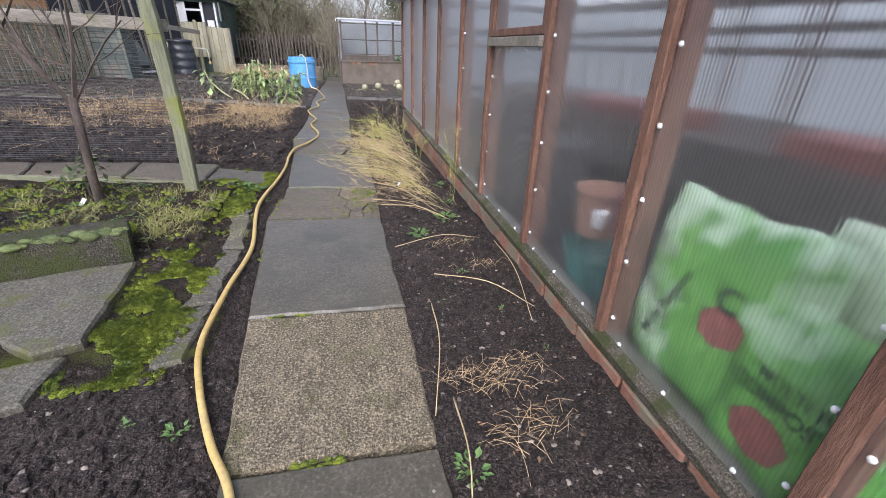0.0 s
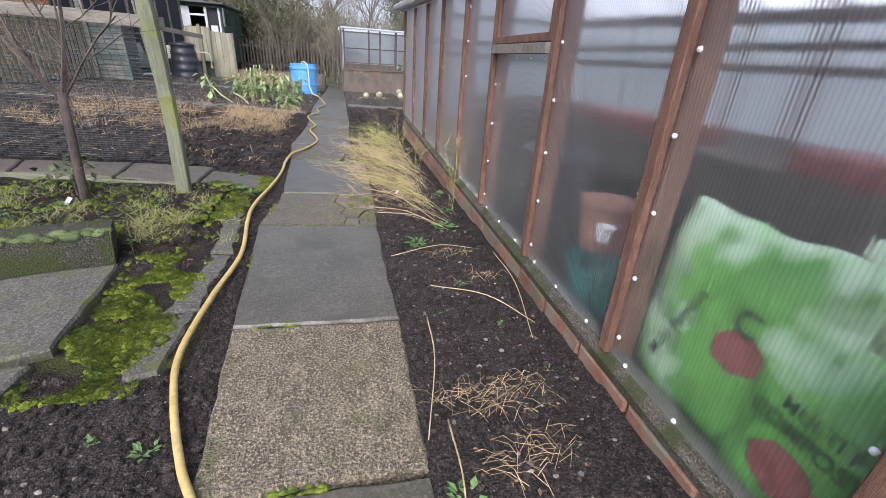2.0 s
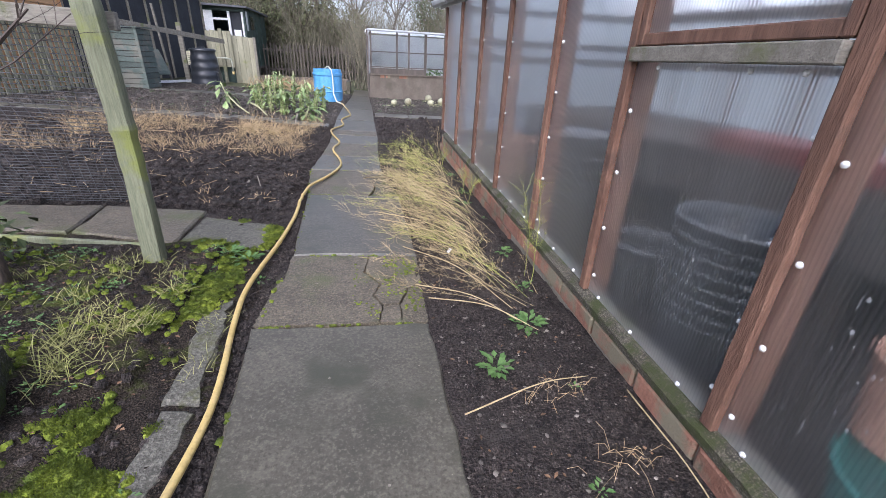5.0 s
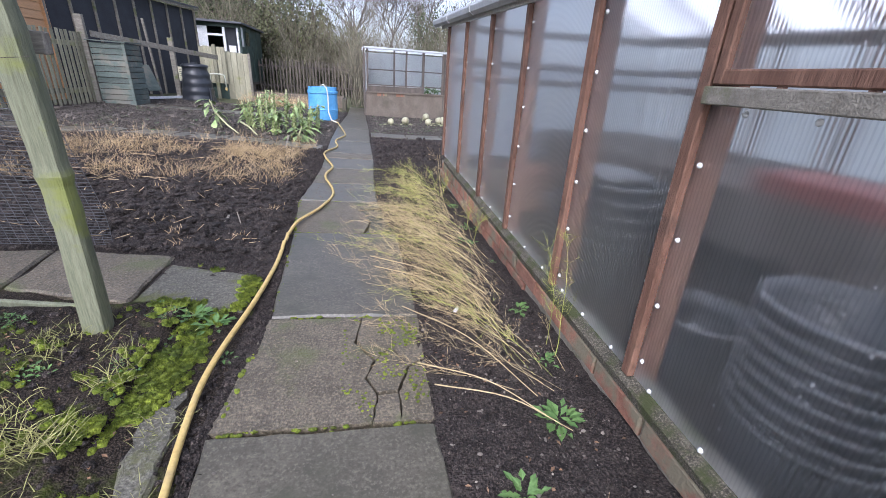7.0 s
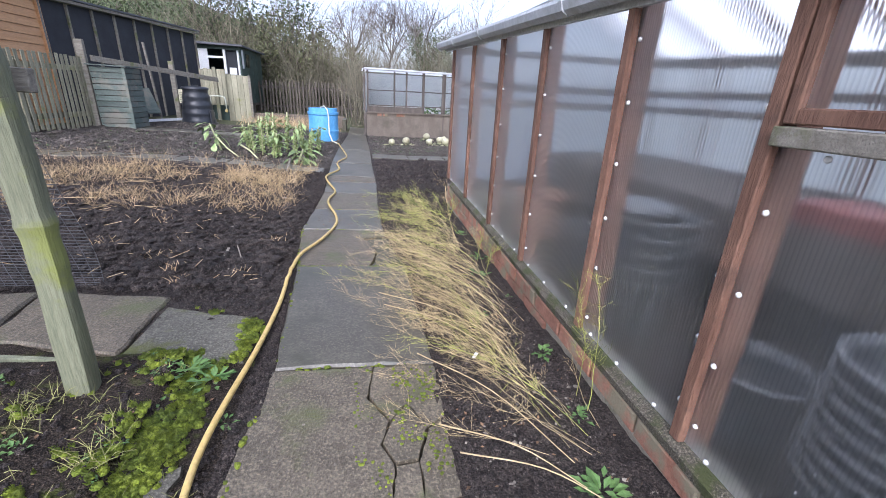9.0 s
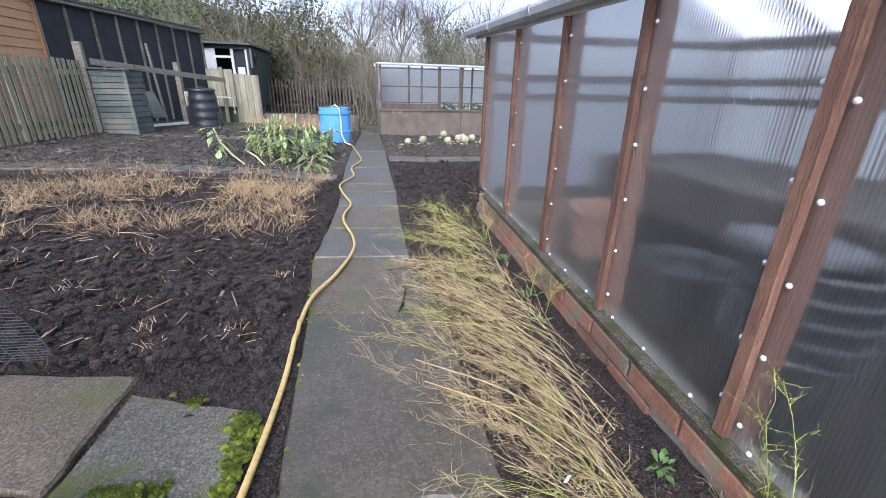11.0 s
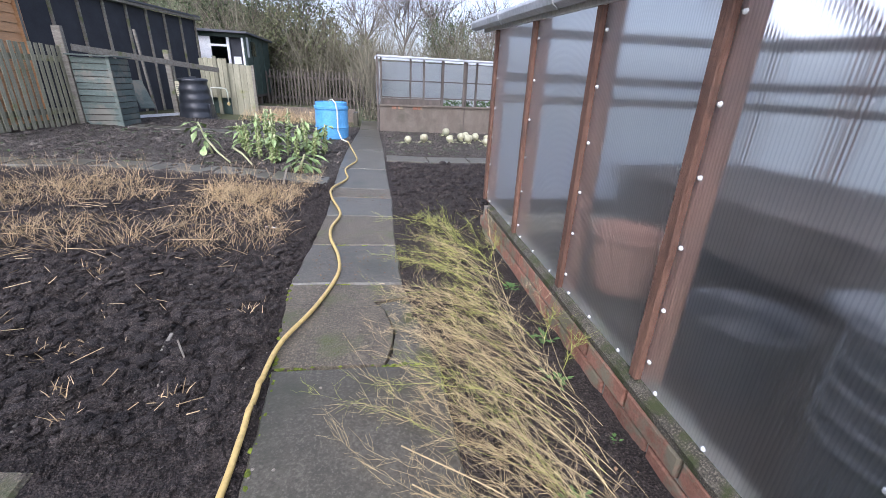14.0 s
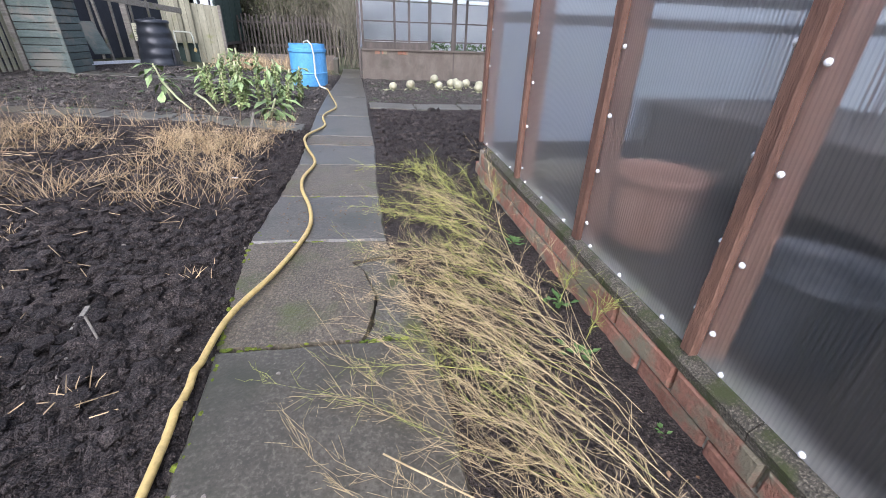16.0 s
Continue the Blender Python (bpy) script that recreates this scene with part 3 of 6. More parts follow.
def greenhouse():
    g = thing("greenhouse", (WALL_X, 2, 0), "timber-framed greenhouse clad in milky twin-wall sheets on a brick base", "greenhouse")
    back, ridge = WALL_X + 2.3, WALL_X + 1.15
    y0, y1 = STUDS[0], STUDS[-1]

    def ridge_z(y):
        return eave_z(y) + 0.55
    cap = Geo().lathe([(0.0001, 0.006), (0.0045, 0.0055), (0.0072, 0.002), (0.0076, -0.003)], (0, 0, 0), 10).data("screw", True)
    cap.materials.append(SCREW)
    turn = Matrix.Rotation(radians(-90), 4, "Y")

    def screw(y, z, x=WALL_X - 0.001):
        part("screw", cap, None, g, at=Matrix.Translation((x, y, z)) @ turn)
    for i, y in enumerate(STUDS):
        w = 0.036 + 0.006 * rng.random()
        part("batten", worn_bar(WALL_X - 0.001, y, sill_z(y) + 0.004, eave_z(y) - 0.012, w, 0.022), STUD, g)
        part("stud", Geo().beam((WALL_X + 0.044, y, sill_z(y) - 0.02), (WALL_X + 0.044, y, eave_z(y)), 0.06, 0.07, (0, 1, 0)), STUD, g)
        part("stud", Geo().beam((back - 0.036, y, 0.0), (back - 0.036, y, eave_z(y)), 0.05, 0.045, (0, 1, 0)), STUD, g)
        for s in (-1, 1):
            part("rafter", Geo().beam((ridge, y, ridge_z(y)), (WALL_X if s < 0 else back, y, eave_z(y)), 0.045, 0.05, (0, 1, 0)), STUD, g)
        for k in range(8):
            for s in (-1, 1):
                z = sill_z(y) + 0.06 + k * 0.198 + 0.024 * rng.random() + (0.03 if s > 0 else 0)
                if z < eave_z(y) - 0.05:
                    screw(y + s * (w / 2 + 0.012 + 0.006 * rng.random()), z)
    for a, b in zip(STUDS, STUDS[1:]):
        vent = a == 1.72
        top_a, top_b = (0.95, 0.95) if vent else (eave_z(a), eave_z(b))
        pane = part("pane", Geo().hexa([(WALL_X, a, sill_z(a)), (WALL_X + 0.006, a, sill_z(a)), (WALL_X + 0.006, b, sill_z(b)), (WALL_X, b, sill_z(b)),
                                 (WALL_X, a, top_a), (WALL_X + 0.006, a, top_a), (WALL_X + 0.006, b, top_b), (WALL_X, b, top_b)]), POLY, g)
        clear_inside(pane)
        part("back_pane", Geo().box(back, back + 0.006, a, b, 0.05, eave_z(a)), POLY_FAR, g)
        for s, e in ((-1, WALL_X - 0.06), (1, back + 0.06)):
            part("roof_pane", Geo().hexa([(e, a, eave_z(a) - 0.0), (ridge, a, ridge_z(a) + 0.03), (ridge, b, ridge_z(b) + 0.03), (e, b, eave_z(b)),
                                          (e, a, eave_z(a) + 0.006), (ridge, a, ridge_z(a) + 0.036), (ridge, b, ridge_z(b) + 0.036), (e, b, eave_z(b) + 0.006)]), POLY_ROOF, g)
        for q in (0.2, 0.55, 0.86):
            y = a + (b - a) * q
            screw(y, sill_z(y) + 0.012)
        for z in (0.93, 1.07):
            part("back_rail", Geo().box(back - 0.05, back - 0.005, a, b, z, z + 0.055), DARKWOOD, g)
        part("back_plate", Geo().beam((back - 0.03, a, eave_z(a) - 0.02), (back - 0.03, b, eave_z(b) - 0.02), 0.05, 0.09, (1, 0, 0)), DARKWOOD, g)
    for (a, b) in ((1.72, 2.385),):
        part("rail", Geo().box(WALL_X - 0.04, WALL_X + 0.01, a + 0.022, b - 0.022, 0.932, 0.972), GREYW, g, "split grey weathered rail", bevel=0.003)
        v = part("vent", Geo().box(WALL_X - 0.006, WALL_X, a + 0.03, b - 0.03, 1.0, eave_z(a) - 0.03), POLY, g, "hinged milky vent window")
        clear_inside(v)
        z1 = eave_z(a) - 0.03
        for q in ((a + 0.023, a + 0.05, 0.976, z1), (b - 0.05, b - 0.023, 0.976, z1)):
            part("vent_stile", Geo().box(WALL_X - 0.022, WALL_X + 0.012, *q), STUD, v, bevel=0.003)
        part("vent_rail", Geo().box(WALL_X - 0.022, WALL_X + 0.012, a + 0.05, b - 0.05, 0.976, 1.008), STUD, v, bevel=0.003)
        part("vent_rail", Geo().box(WALL_X - 0.022, WALL_X + 0.012, a + 0.05, b - 0.05, z1 - 0.04, z1), STUD, v, bevel=0.003)
        for q in (0.15, 0.34, 0.58, 0.82):
            screw(a + (b - a) * q, 0.918)
    for end in (y0, y1):
        part("gable", Geo().add([(WALL_X, end, sill_z(end)), (back, end, sill_z(end)), (back, end, eave_z(end)), (ridge, end, ridge_z(end)), (WALL_X, end, eave_z(end)),
                                 (WALL_X, end + 0.006, sill_z(end)), (back, end + 0.006, sill_z(end)), (back, end + 0.006, eave_z(end)), (ridge, end + 0.006, ridge_z(end)), (WALL_X, end + 0.006, eave_z(end))],
                                [(0, 1, 2, 3, 4), (9, 8, 7, 6, 5), (0, 5, 6, 1), (1, 6, 7, 2), (2, 7, 8, 3), (3, 8, 9, 4), (4, 9, 5, 0)]), POLY_FAR, g)
    for z in (0.93, 1.07, eave_z(y1) - 0.06):
        part("gable_rail", Geo().box(WALL_X + 0.09, back - 0.06, y1 - 0.05, y1 - 0.005, z, z + 0.055), DARKWOOD, g)
    # the sill: a chamfered, worn board in lengths
    for a, b in ((-1.6, 1.35), (1.353, 3.4), (3.403, 5.45)):
        n = 14
        rows, f = [], []
        for k in range(n + 1):
            y = a + (b - a) * k / n
            j = 0.004 * (rng.random(3) - 0.5)
            z = sill_z(y)
            rows += [(WALL_X - 0.028, y, z - 0.05), (WALL_X - 0.034 + j[0], y, z - 0.018 + j[1]), (WALL_X - 0.008, y, z + 0.004 + j[2] * 0.5), (WALL_X + 0.05, y, z + 0.004), (WALL_X + 0.05, y, z - 0.05)]
        for k in range(n):
            for c in range(5):
                c2 = (c + 1) % 5
                f.append((k * 5 + c, k * 5 + c2, k * 5 + 5 + c2, k * 5 + 5 + c))
        f += [(4, 3, 2, 1, 0), tuple(n * 5 + c for c in range(5))]
        part("sill", Geo().add(rows, f), SILLW, g, "mossy grey timber sill")
    part("mortar_bed", Geo().hexa([(WALL_X - 0.014, y0, -0.12), (WALL_X + 0.08, y0, -0.12), (WALL_X + 0.08, y1, -0.12), (WALL_X - 0.014, y1, -0.12),
                                   (WALL_X - 0.014, y0, sill_z(y0) - 0.05), (WALL_X + 0.08, y0, sill_z(y0) - 0.05), (WALL_X + 0.08, y1, sill_z(y1) - 0.05), (WALL_X - 0.014, y1, sill_z(y1) - 0.05)]), MORTAR, g)
    for x0, x1, ya, yb in ((back - 0.1, back + 0.006, y0, y1), (WALL_X + 0.1, back - 0.1, y1 - 0.1, y1)):
        part("plinth", Geo().box(x0, x1, ya, yb, -0.1, 0.1), MORTAR, g)
    y, k = y0, 0
    while y < y1 - 0.2:
        z1 = sill_z(y) - 0.054
        w = 0.272
        part("brick", slab_brick(WALL_X - 0.026 - 0.006 * rng.random(), WALL_X + 0.04, y + 0.005, y + w - 0.005, z1 - 0.075, z1, 0.034 * w), BRICK, g)
        if z1 - 0.082 > 0.0:
            part("brick", slab_brick(WALL_X - 0.022 - 0.004 * rng.random(), WALL_X + 0.04, y + 0.14, y + 0.14 + w - 0.01, z1 - 0.16, z1 - 0.085, 0.034 * w), BRICK, g)
        y += w
        k += 1
    # eaves: fascia, gutter with brackets
    part("fascia", Geo().hexa([(WALL_X - 0.03, y0, eave_z(y0) - 0.03), (WALL_X - 0.012, y0, eave_z(y0) - 0.03), (WALL_X - 0.012, y1 + 0.3, eave_z(y1 + 0.3) - 0.03), (WALL_X - 0.03, y1 + 0.3, eave_z(y1 + 0.3) - 0.03),
                               (WALL_X - 0.03, y0, eave_z(y0) + 0.03), (WALL_X - 0.012, y0, eave_z(y0) + 0.03), (WALL_X - 0.012, y1 + 0.3, eave_z(y1 + 0.3) + 0.03), (WALL_X - 0.03, y1 + 0.3, eave_z(y1 + 0.3) + 0.03)]), WHITEP, g)
    prof = [(-0.032, 0.035), (-0.036, 0.045), (-0.1, 0.045), (-0.104, 0.03), (-0.096, 0.0), (-0.07, -0.018), (-0.045, -0.01), (-0.034, 0.0)]
    rows, f = [], []
    for y in (y0 - 0.1, y1 + 0.42):
        rows += [(WALL_X + px, y, eave_z(y) + pz) for px, pz in prof]
    n = len(prof)
    f = [(c, (c + 1) % n, n + (c + 1) % n, n + c) for c in range(n)] + [tuple(range(n))[::-1], tuple(range(n, 2 * n))]
    part("gutter", Geo().add(rows, f), GUTTER, g, "pale grey plastic gutter")
    for y in (0.9, 2.1, 3.3, 4.5, 5.3):
        part("gutter_bracket", Geo().add([(WALL_X + px * 1.03 - 0.002, yy, eave_z(yy) + pz * 1.12 - 0.002) for yy in (y, y + 0.03) for px, pz in prof], f), GUTTER, g)
    return g


def worn_bar(x, y, z0, z1, w, deep):
    """An upright sawn batten in front of x: edges nibbled, a knot or two standing out."""
    rows, f, n = [], [], 26
    knots = [z0 + (z1 - z0) * q for q in rng.random(2)]
    bow = 0.006 * (rng.random() - 0.5)
    for k in range(n + 1):
        z = z0 + (z1 - z0) * k / n
        e = bow * math.sin(3.14 * k / n)
        j = 0.0022 * (rng.random(4) - 0.5)
        wide = w / 2 + 0.003 * max(0.0, 1 - min(abs(z - q) for q in knots) / 0.03)
        c = 0.003
        rows += [(x, y - wide + e + j[0], z), (x - deep + c, y - wide + e + j[0], z), (x - deep, y - wide + c + e + j[1], z),
                 (x - deep, y + wide - c + e + j[2], z), (x - deep + c, y + wide + e + j[3], z), (x, y + wide + e + j[3], z)]
    for k in range(n):
        for c in range(6):
            c2 = (c + 1) % 6
            f.append((k * 6 + c, k * 6 + 6 + c, k * 6 + 6 + c2, k * 6 + c2))
    f += [tuple(range(6)), tuple(n * 6 + c for c in range(5, -1, -1))]
    return Geo().add(rows, f)


def slab_brick(x0, x1, y0, y1, z0, z1, rise):
    """A brick with worn corners, following the rise of the sill."""
    c, j = 0.006, 0.004 * rng.random(4)
    v = [(x0 + c, y0, z0), (x1, y0, z0), (x1, y1, z0 + rise), (x0 + c, y1, z0 + rise), (x0 + c, y0, z1), (x1, y0, z1), (x1, y1, z1 + rise), (x0 + c, y1, z1 + rise),
         (x0, y0 + c + j[0], z0 + c), (x0, y1 - c - j[1], z0 + rise + c), (x0, y1 - c - j[2], z1 + rise - c - j[1]), (x0, y0 + c + j[3], z1 - c - j[0])]
    return Geo().add(v, [(0, 1, 5, 4), (1, 2, 6, 5), (2, 3, 7, 6), (4, 5, 6, 7), (8, 9, 3, 0)[::-1], (0, 8, 11, 4)[::-1], (11, 10, 7, 4)[::-1], (9, 3, 7, 10), (8, 11, 10, 9)])


greenhouse()

# ---- the cold frame house at the path's end ----


FILM_SHEET = milk_sheet('pale_roof_sheeting', 0.25)


def far_glasshouse():
    g = thing("glasshouse", (0.1, 12.2, 0), "small old glasshouse with dark bars on a rendered brick wall", "greenhouse")
    x0, x1, y, d = 0.1, 3.4, 12.2, 1.6
    wall = part("wall", Geo().box(x0, x1, y, y + 0.12, -0.05, 0.52), WALLC, g, "grey-brown stained rendered wall")
    part("side_wall", Geo().box(x0, x0 + 0.12, y + 0.12, y + d, -0.05, 0.52), WALLC, g)
    for bx in (0.36, 0.5, 0.82, 0.93):
        part("brick", Geo().box(bx, bx + 0.1, y - 0.012, y + 0.05, 0.455, 0.515), BRICK, g, bevel=0.005)
    part("joint_strip", Geo().box(1.97, 1.99, y - 0.006, y + 0.02, -0.03, 0.52), DARKWOOD, g)
    part("sill", Geo().box(x0 - 0.02, x1, y - 0.03, y + 0.14, 0.521, 0.55), WALLC, g)
    for x in (0.12, 0.75, 1.04, 1.44, 1.93, 1.98, 2.21, 2.7, 3.2):
        w = 0.06 if x in (1.44, 1.93) else 0.04
        part("bar", Geo().box(x, x + w, y + 0.02, y + 0.06, 0.551, 1.5), DARKWOOD, g)
    for z in (0.7, 1.04):
        part("rail", Geo().box(x0 + 0.05, x1, y + 0.015, y + 0.065, z - 0.012, z + 0.012), DARKWOOD, g)
    part("kick_board", Geo().box(x0 + 0.05, 1.44, y + 0.03, y + 0.05, 0.551, 0.68), DARKWOOD, g)
    part("pane", Geo().box(x0 + 0.05, x1, y + 0.036, y + 0.04, 0.7, 1.49), PANE, g)
    part("side_pane", Geo().box(x0 + 0.036, x0 + 0.04, y + 0.06, y + d, 0.56, 1.5), PANE, g)
    part("back_wall", Geo().box(x0, x1, y + d, y + d + 0.1, -0.05, 1.46), WHITEP, g, "pale painted back wall")
    part("inner_door", Geo().box(0.3, 0.8, y + 0.5, y + 0.53, 0.45, 1.2), WHITEP, g, "white board standing inside")
    part("inner_board", Geo().box(1.62, 1.86, y + 0.7, y + 0.73, 0.45, 1.15), WHITEP, g)
    seedlings = Geo()
    for k in range(420):
        p = (near(1.45, 3.2), y + near(0.12, 0.4), 0.5 + 0.16 * rng.random())
        seedlings.leaf(p, rng.normal(0, 1, 3) + (0, 0, 0.8), rng.normal(0, 1, 3), near(0.05, 0.1), 0.035)
    part("seedling_mass", seedlings, LEAF, g, "green seedlings behind the panes")["kind"] = "stuff"
    part("eave_rail", Geo().tube([(x0 - 0.04, y - 0.03, 1.5), (x1, y - 0.03, 1.47)], 0.025, 8), GUTTER, g)
    v, f = [], []
    n = 30
    for k in range(n + 1):
        x = x0 - 0.08 + (x1 - x0 + 0.1) * k / n
        for s in range(5):
            q = s / 4
            v.append((x, y - 0.06 + q * (d + 0.1), 1.5 - 0.03 * (x / x1) + 0.02 * q + 0.012 * hashn(x, q, 5)))
    for k in range(n):
        for s in range(4):
            f.append((k * 5 + s, k * 5 + 5 + s, k * 5 + 6 + s, k * 5 + 1 + s))
    roof = part("roof_sheet", Geo().add(v, f), FILM_SHEET, g, "wrinkled pale plastic roof sheet", smooth=True)
    sol = roof.modifiers.new("thick", "SOLIDIFY")
    sol.thickness = 0.012
    v, f = [], []
    for k in range(9):
        q = k / 8
        for s in range(13):
            z = 1.5 - s / 12 * 0.97
            v.append((x0 - 0.035 + 0.03 * math.sin(q * 9 + s * 0.3) + 0.04 * (1 - q) * (s / 12), y - 0.03 + q * 0.25 - 0.01 * s / 12, z))
    for k in range(8):
        for s in range(12):
            f.append((k * 13 + s, k * 13 + s + 1, k * 13 + s + 14, k * 13 + s + 13))
    c = part("corner_sheet", Geo().add(v, f), FILM_SHEET, g, smooth=True)
    c.modifiers.new("thick", "SOLIDIFY").thickness = 0.004
    part("corner_post", Geo().box(x0 - 0.06, x0 - 0.015, y - 0.02, y + 0.03, -0.04, 1.55), DARKWOOD, g)
    return g


far_glasshouse()

# ---- fences, sheds and bins at the far side ----


def picket_fence():
    g = thing("picket_fence", (-4.9, 9.8, 0.17), "leaning close-board picket fence, grey-green with algae", "fence")
    a, b = np.array((-5.12, 8.2)), np.array((-4.84, 10.55))
    d = (b - a) / np.linalg.norm(b - a)
    n = 24
    for k in range(n):
        p = a + (b - a) * k / (n - 1)
        h = 1.16 + 0.03 * rng.random()
        z = lay(p[0])
        e = 0.02 * (rng.random() - 0.5)
        part("picket", Geo().beam((p[0] + 0.02, p[1], z + 0.03 * rng.random()), (p[0] + 0.02 + e, p[1] + e, z + h), 0.062, 0.012, (d[0], d[1], 0)), PICKET, g, bevel=0.003)
    for z in (0.4, 1.15):
        part("rail", Geo().beam((a[0] - 0.03, a[1], z), (b[0] - 0.03, b[1], z), 0.035, 0.08), PICKET, g)
    for q in (0.0, 0.5):
        p = a + (b - a) * q
        part("post", Geo().box(p[0] - 0.13, p[0] - 0.05, p[1] - 0.04, p[1] + 0.04, 0.1, 1.25), PICKET, g)
    part("end_post", Geo().box(b[0] - 0.02, b[0] + 0.1, b[1] + 0.02, b[1] + 0.1, 0.1, 1.62), GREYW, g, bevel=0.006)


picket_fence()


def sloping_rail():
    g = thing("wire_fence", (-4.4, 12, 0.15), "weathered fence rail on rough posts with an open lower side", "fence")
    part("rail", Geo().beam((-4.72, 10.7, 1.33), (-3.5, 13.6, 1.1), 0.03, 0.1), GREYW, g, bevel=0.004)
    part("post", Geo().box(-4.28, -4.18, 12.8, 12.88, 0.1, 1.44), GREYW, g, bevel=0.006)
    part("post", Geo().beam((-4.35, 12.2, 0.1), (-4.5, 12.3, 1.75), 0.04, 0.05), GREYW, g, bevel=0.004)
    part("base_rail", Geo().beam((-4.6, 11.3, 0.22), (-3.9, 13.1, 0.2), 0.04, 0.05), WHITEP, g)
    p = thing("leaning_board", (-4.3, 12.0, 0.15), "faded green board leaning inside the fence", "board")
    part("panel", Geo().beam((-4.35, 11.9, 0.35), (-4.55, 12.0, 0.85), 0.3, 0.02, (0.5, 1, 0)), GREENBOX, p, bevel=0.004)
    s = thing("notice", (-4.05, 12.75, 0.6), "small pale yellow notice with blurred lines", "sign")
    part("plate", Geo().box(-4.15, -4.02, 12.77, 12.775, 0.55, 0.85), mat("cream_plate", (0.6, 0.58, 0.4), (0.7, 0.68, 0.5), 5, 0.5, 0.05, 40), s)
    for k in range(6):
        part("print_line", Geo().box(-4.13, -4.04, 12.763, 12.767, 0.58 + k * 0.04, 0.59 + k * 0.04), GREYW, s)


sloping_rail()


def slat_box():
    g = thing("compost_box", (-4.4, 10.7, 0.15), "faded green slatted timber compost box", "compost bin")
    x0, x1, y0, y1 = -4.72, -4.18, 10.58, 11.15
    h = 1.06
    n = 11
    for k in range(n):
        z = 0.14 + k * h / n
        e = 0.008 * (rng.random() - 0.5)
        part("slat", Geo().box(x0 + e, x1 + e, y0 - 0.01, y0 + 0.012, z + 0.004, z + h / n - 0.006), GREENBOX, g, bevel=0.003)
        part("slat", Geo().box(x1 - 0.012, x1 + 0.01, y0 + 0.014, y1, z + 0.004, z + h / n - 0.006), GREENBOX, g, bevel=0.003)
        part("slat", Geo().box(x0 - 0.01, x0 + 0.012, y0 + 0.014, y1, z + 0.004, z + h / n - 0.006), GREENBOX, g, bevel=0.003)
    part("liner", Geo().box(x0 + 0.02, x1 - 0.02, y0 + 0.02, y1 - 0.01, 0.12, 1.15), DARKWOOD, g)
    part("corner_batten", Geo().box(x1 - 0.03, x1 + 0.016, y0 - 0.018, y0 - 0.012, 0.12, 1.22), GREENBOX, g)
    part("lid", Geo().hexa([(x0 - 0.04, y0 - 0.05, 1.215), (x1 + 0.05, y0 - 0.05, 1.205), (x1 + 0.05, y1 + 0.03, 1.22), (x0 - 0.04, y1 + 0.03, 1.23),
                            (x0 - 0.04, y0 - 0.05, 1.235), (x1 + 0.05, y0 - 0.05, 1.225), (x1 + 0.05, y1 + 0.03, 1.24), (x0 - 0.04, y1 + 0.03, 1.25)]), GREENBOX, g)


slat_box()


def compost_bin():
    g = thing("compost_bin", (-3.78, 12.75, 0.12), "black ribbed plastic compost bin with a lid", "compost bin")
    prof = [(0.0, 0.1), (0.37, 0.1)]
    for k in range(25):
        q = k / 24
        prof.append((0.36 - 0.1 * q + 0.008 * math.sin(q * 26), 0.12 + q * 0.74))
    body = part("body", Geo().lathe(prof, (-3.78, 12.75, 0), 36), BLACKP, g, smooth=True)
    lid = part("lid", Geo().lathe([(0.28, 0.86), (0.285, 0.89), (0.26, 0.915), (0.1, 0.93), (0.0001, 0.93)], (-3.78, 12.75, 0), 36), BLACKP, g, smooth=True)
    part("handle", Geo().box(-3.84, -3.72, 12.72, 12.78, 0.93, 0.955), BLACKP, lid, bevel=0.006)
    hatch = part("hatch", Geo().box(-3.48, -3.44, 12.55, 12.75, 0.14, 0.42), BLACKP, g, bevel=0.008)
    part("foot_rim", Geo().lathe([(0.37, 0.1), (0.4, 0.105), (0.4, 0.13), (0.365, 0.14)], (-3.78, 12.75, 0), 36), BLACKP, g, smooth=True)


compost_bin()


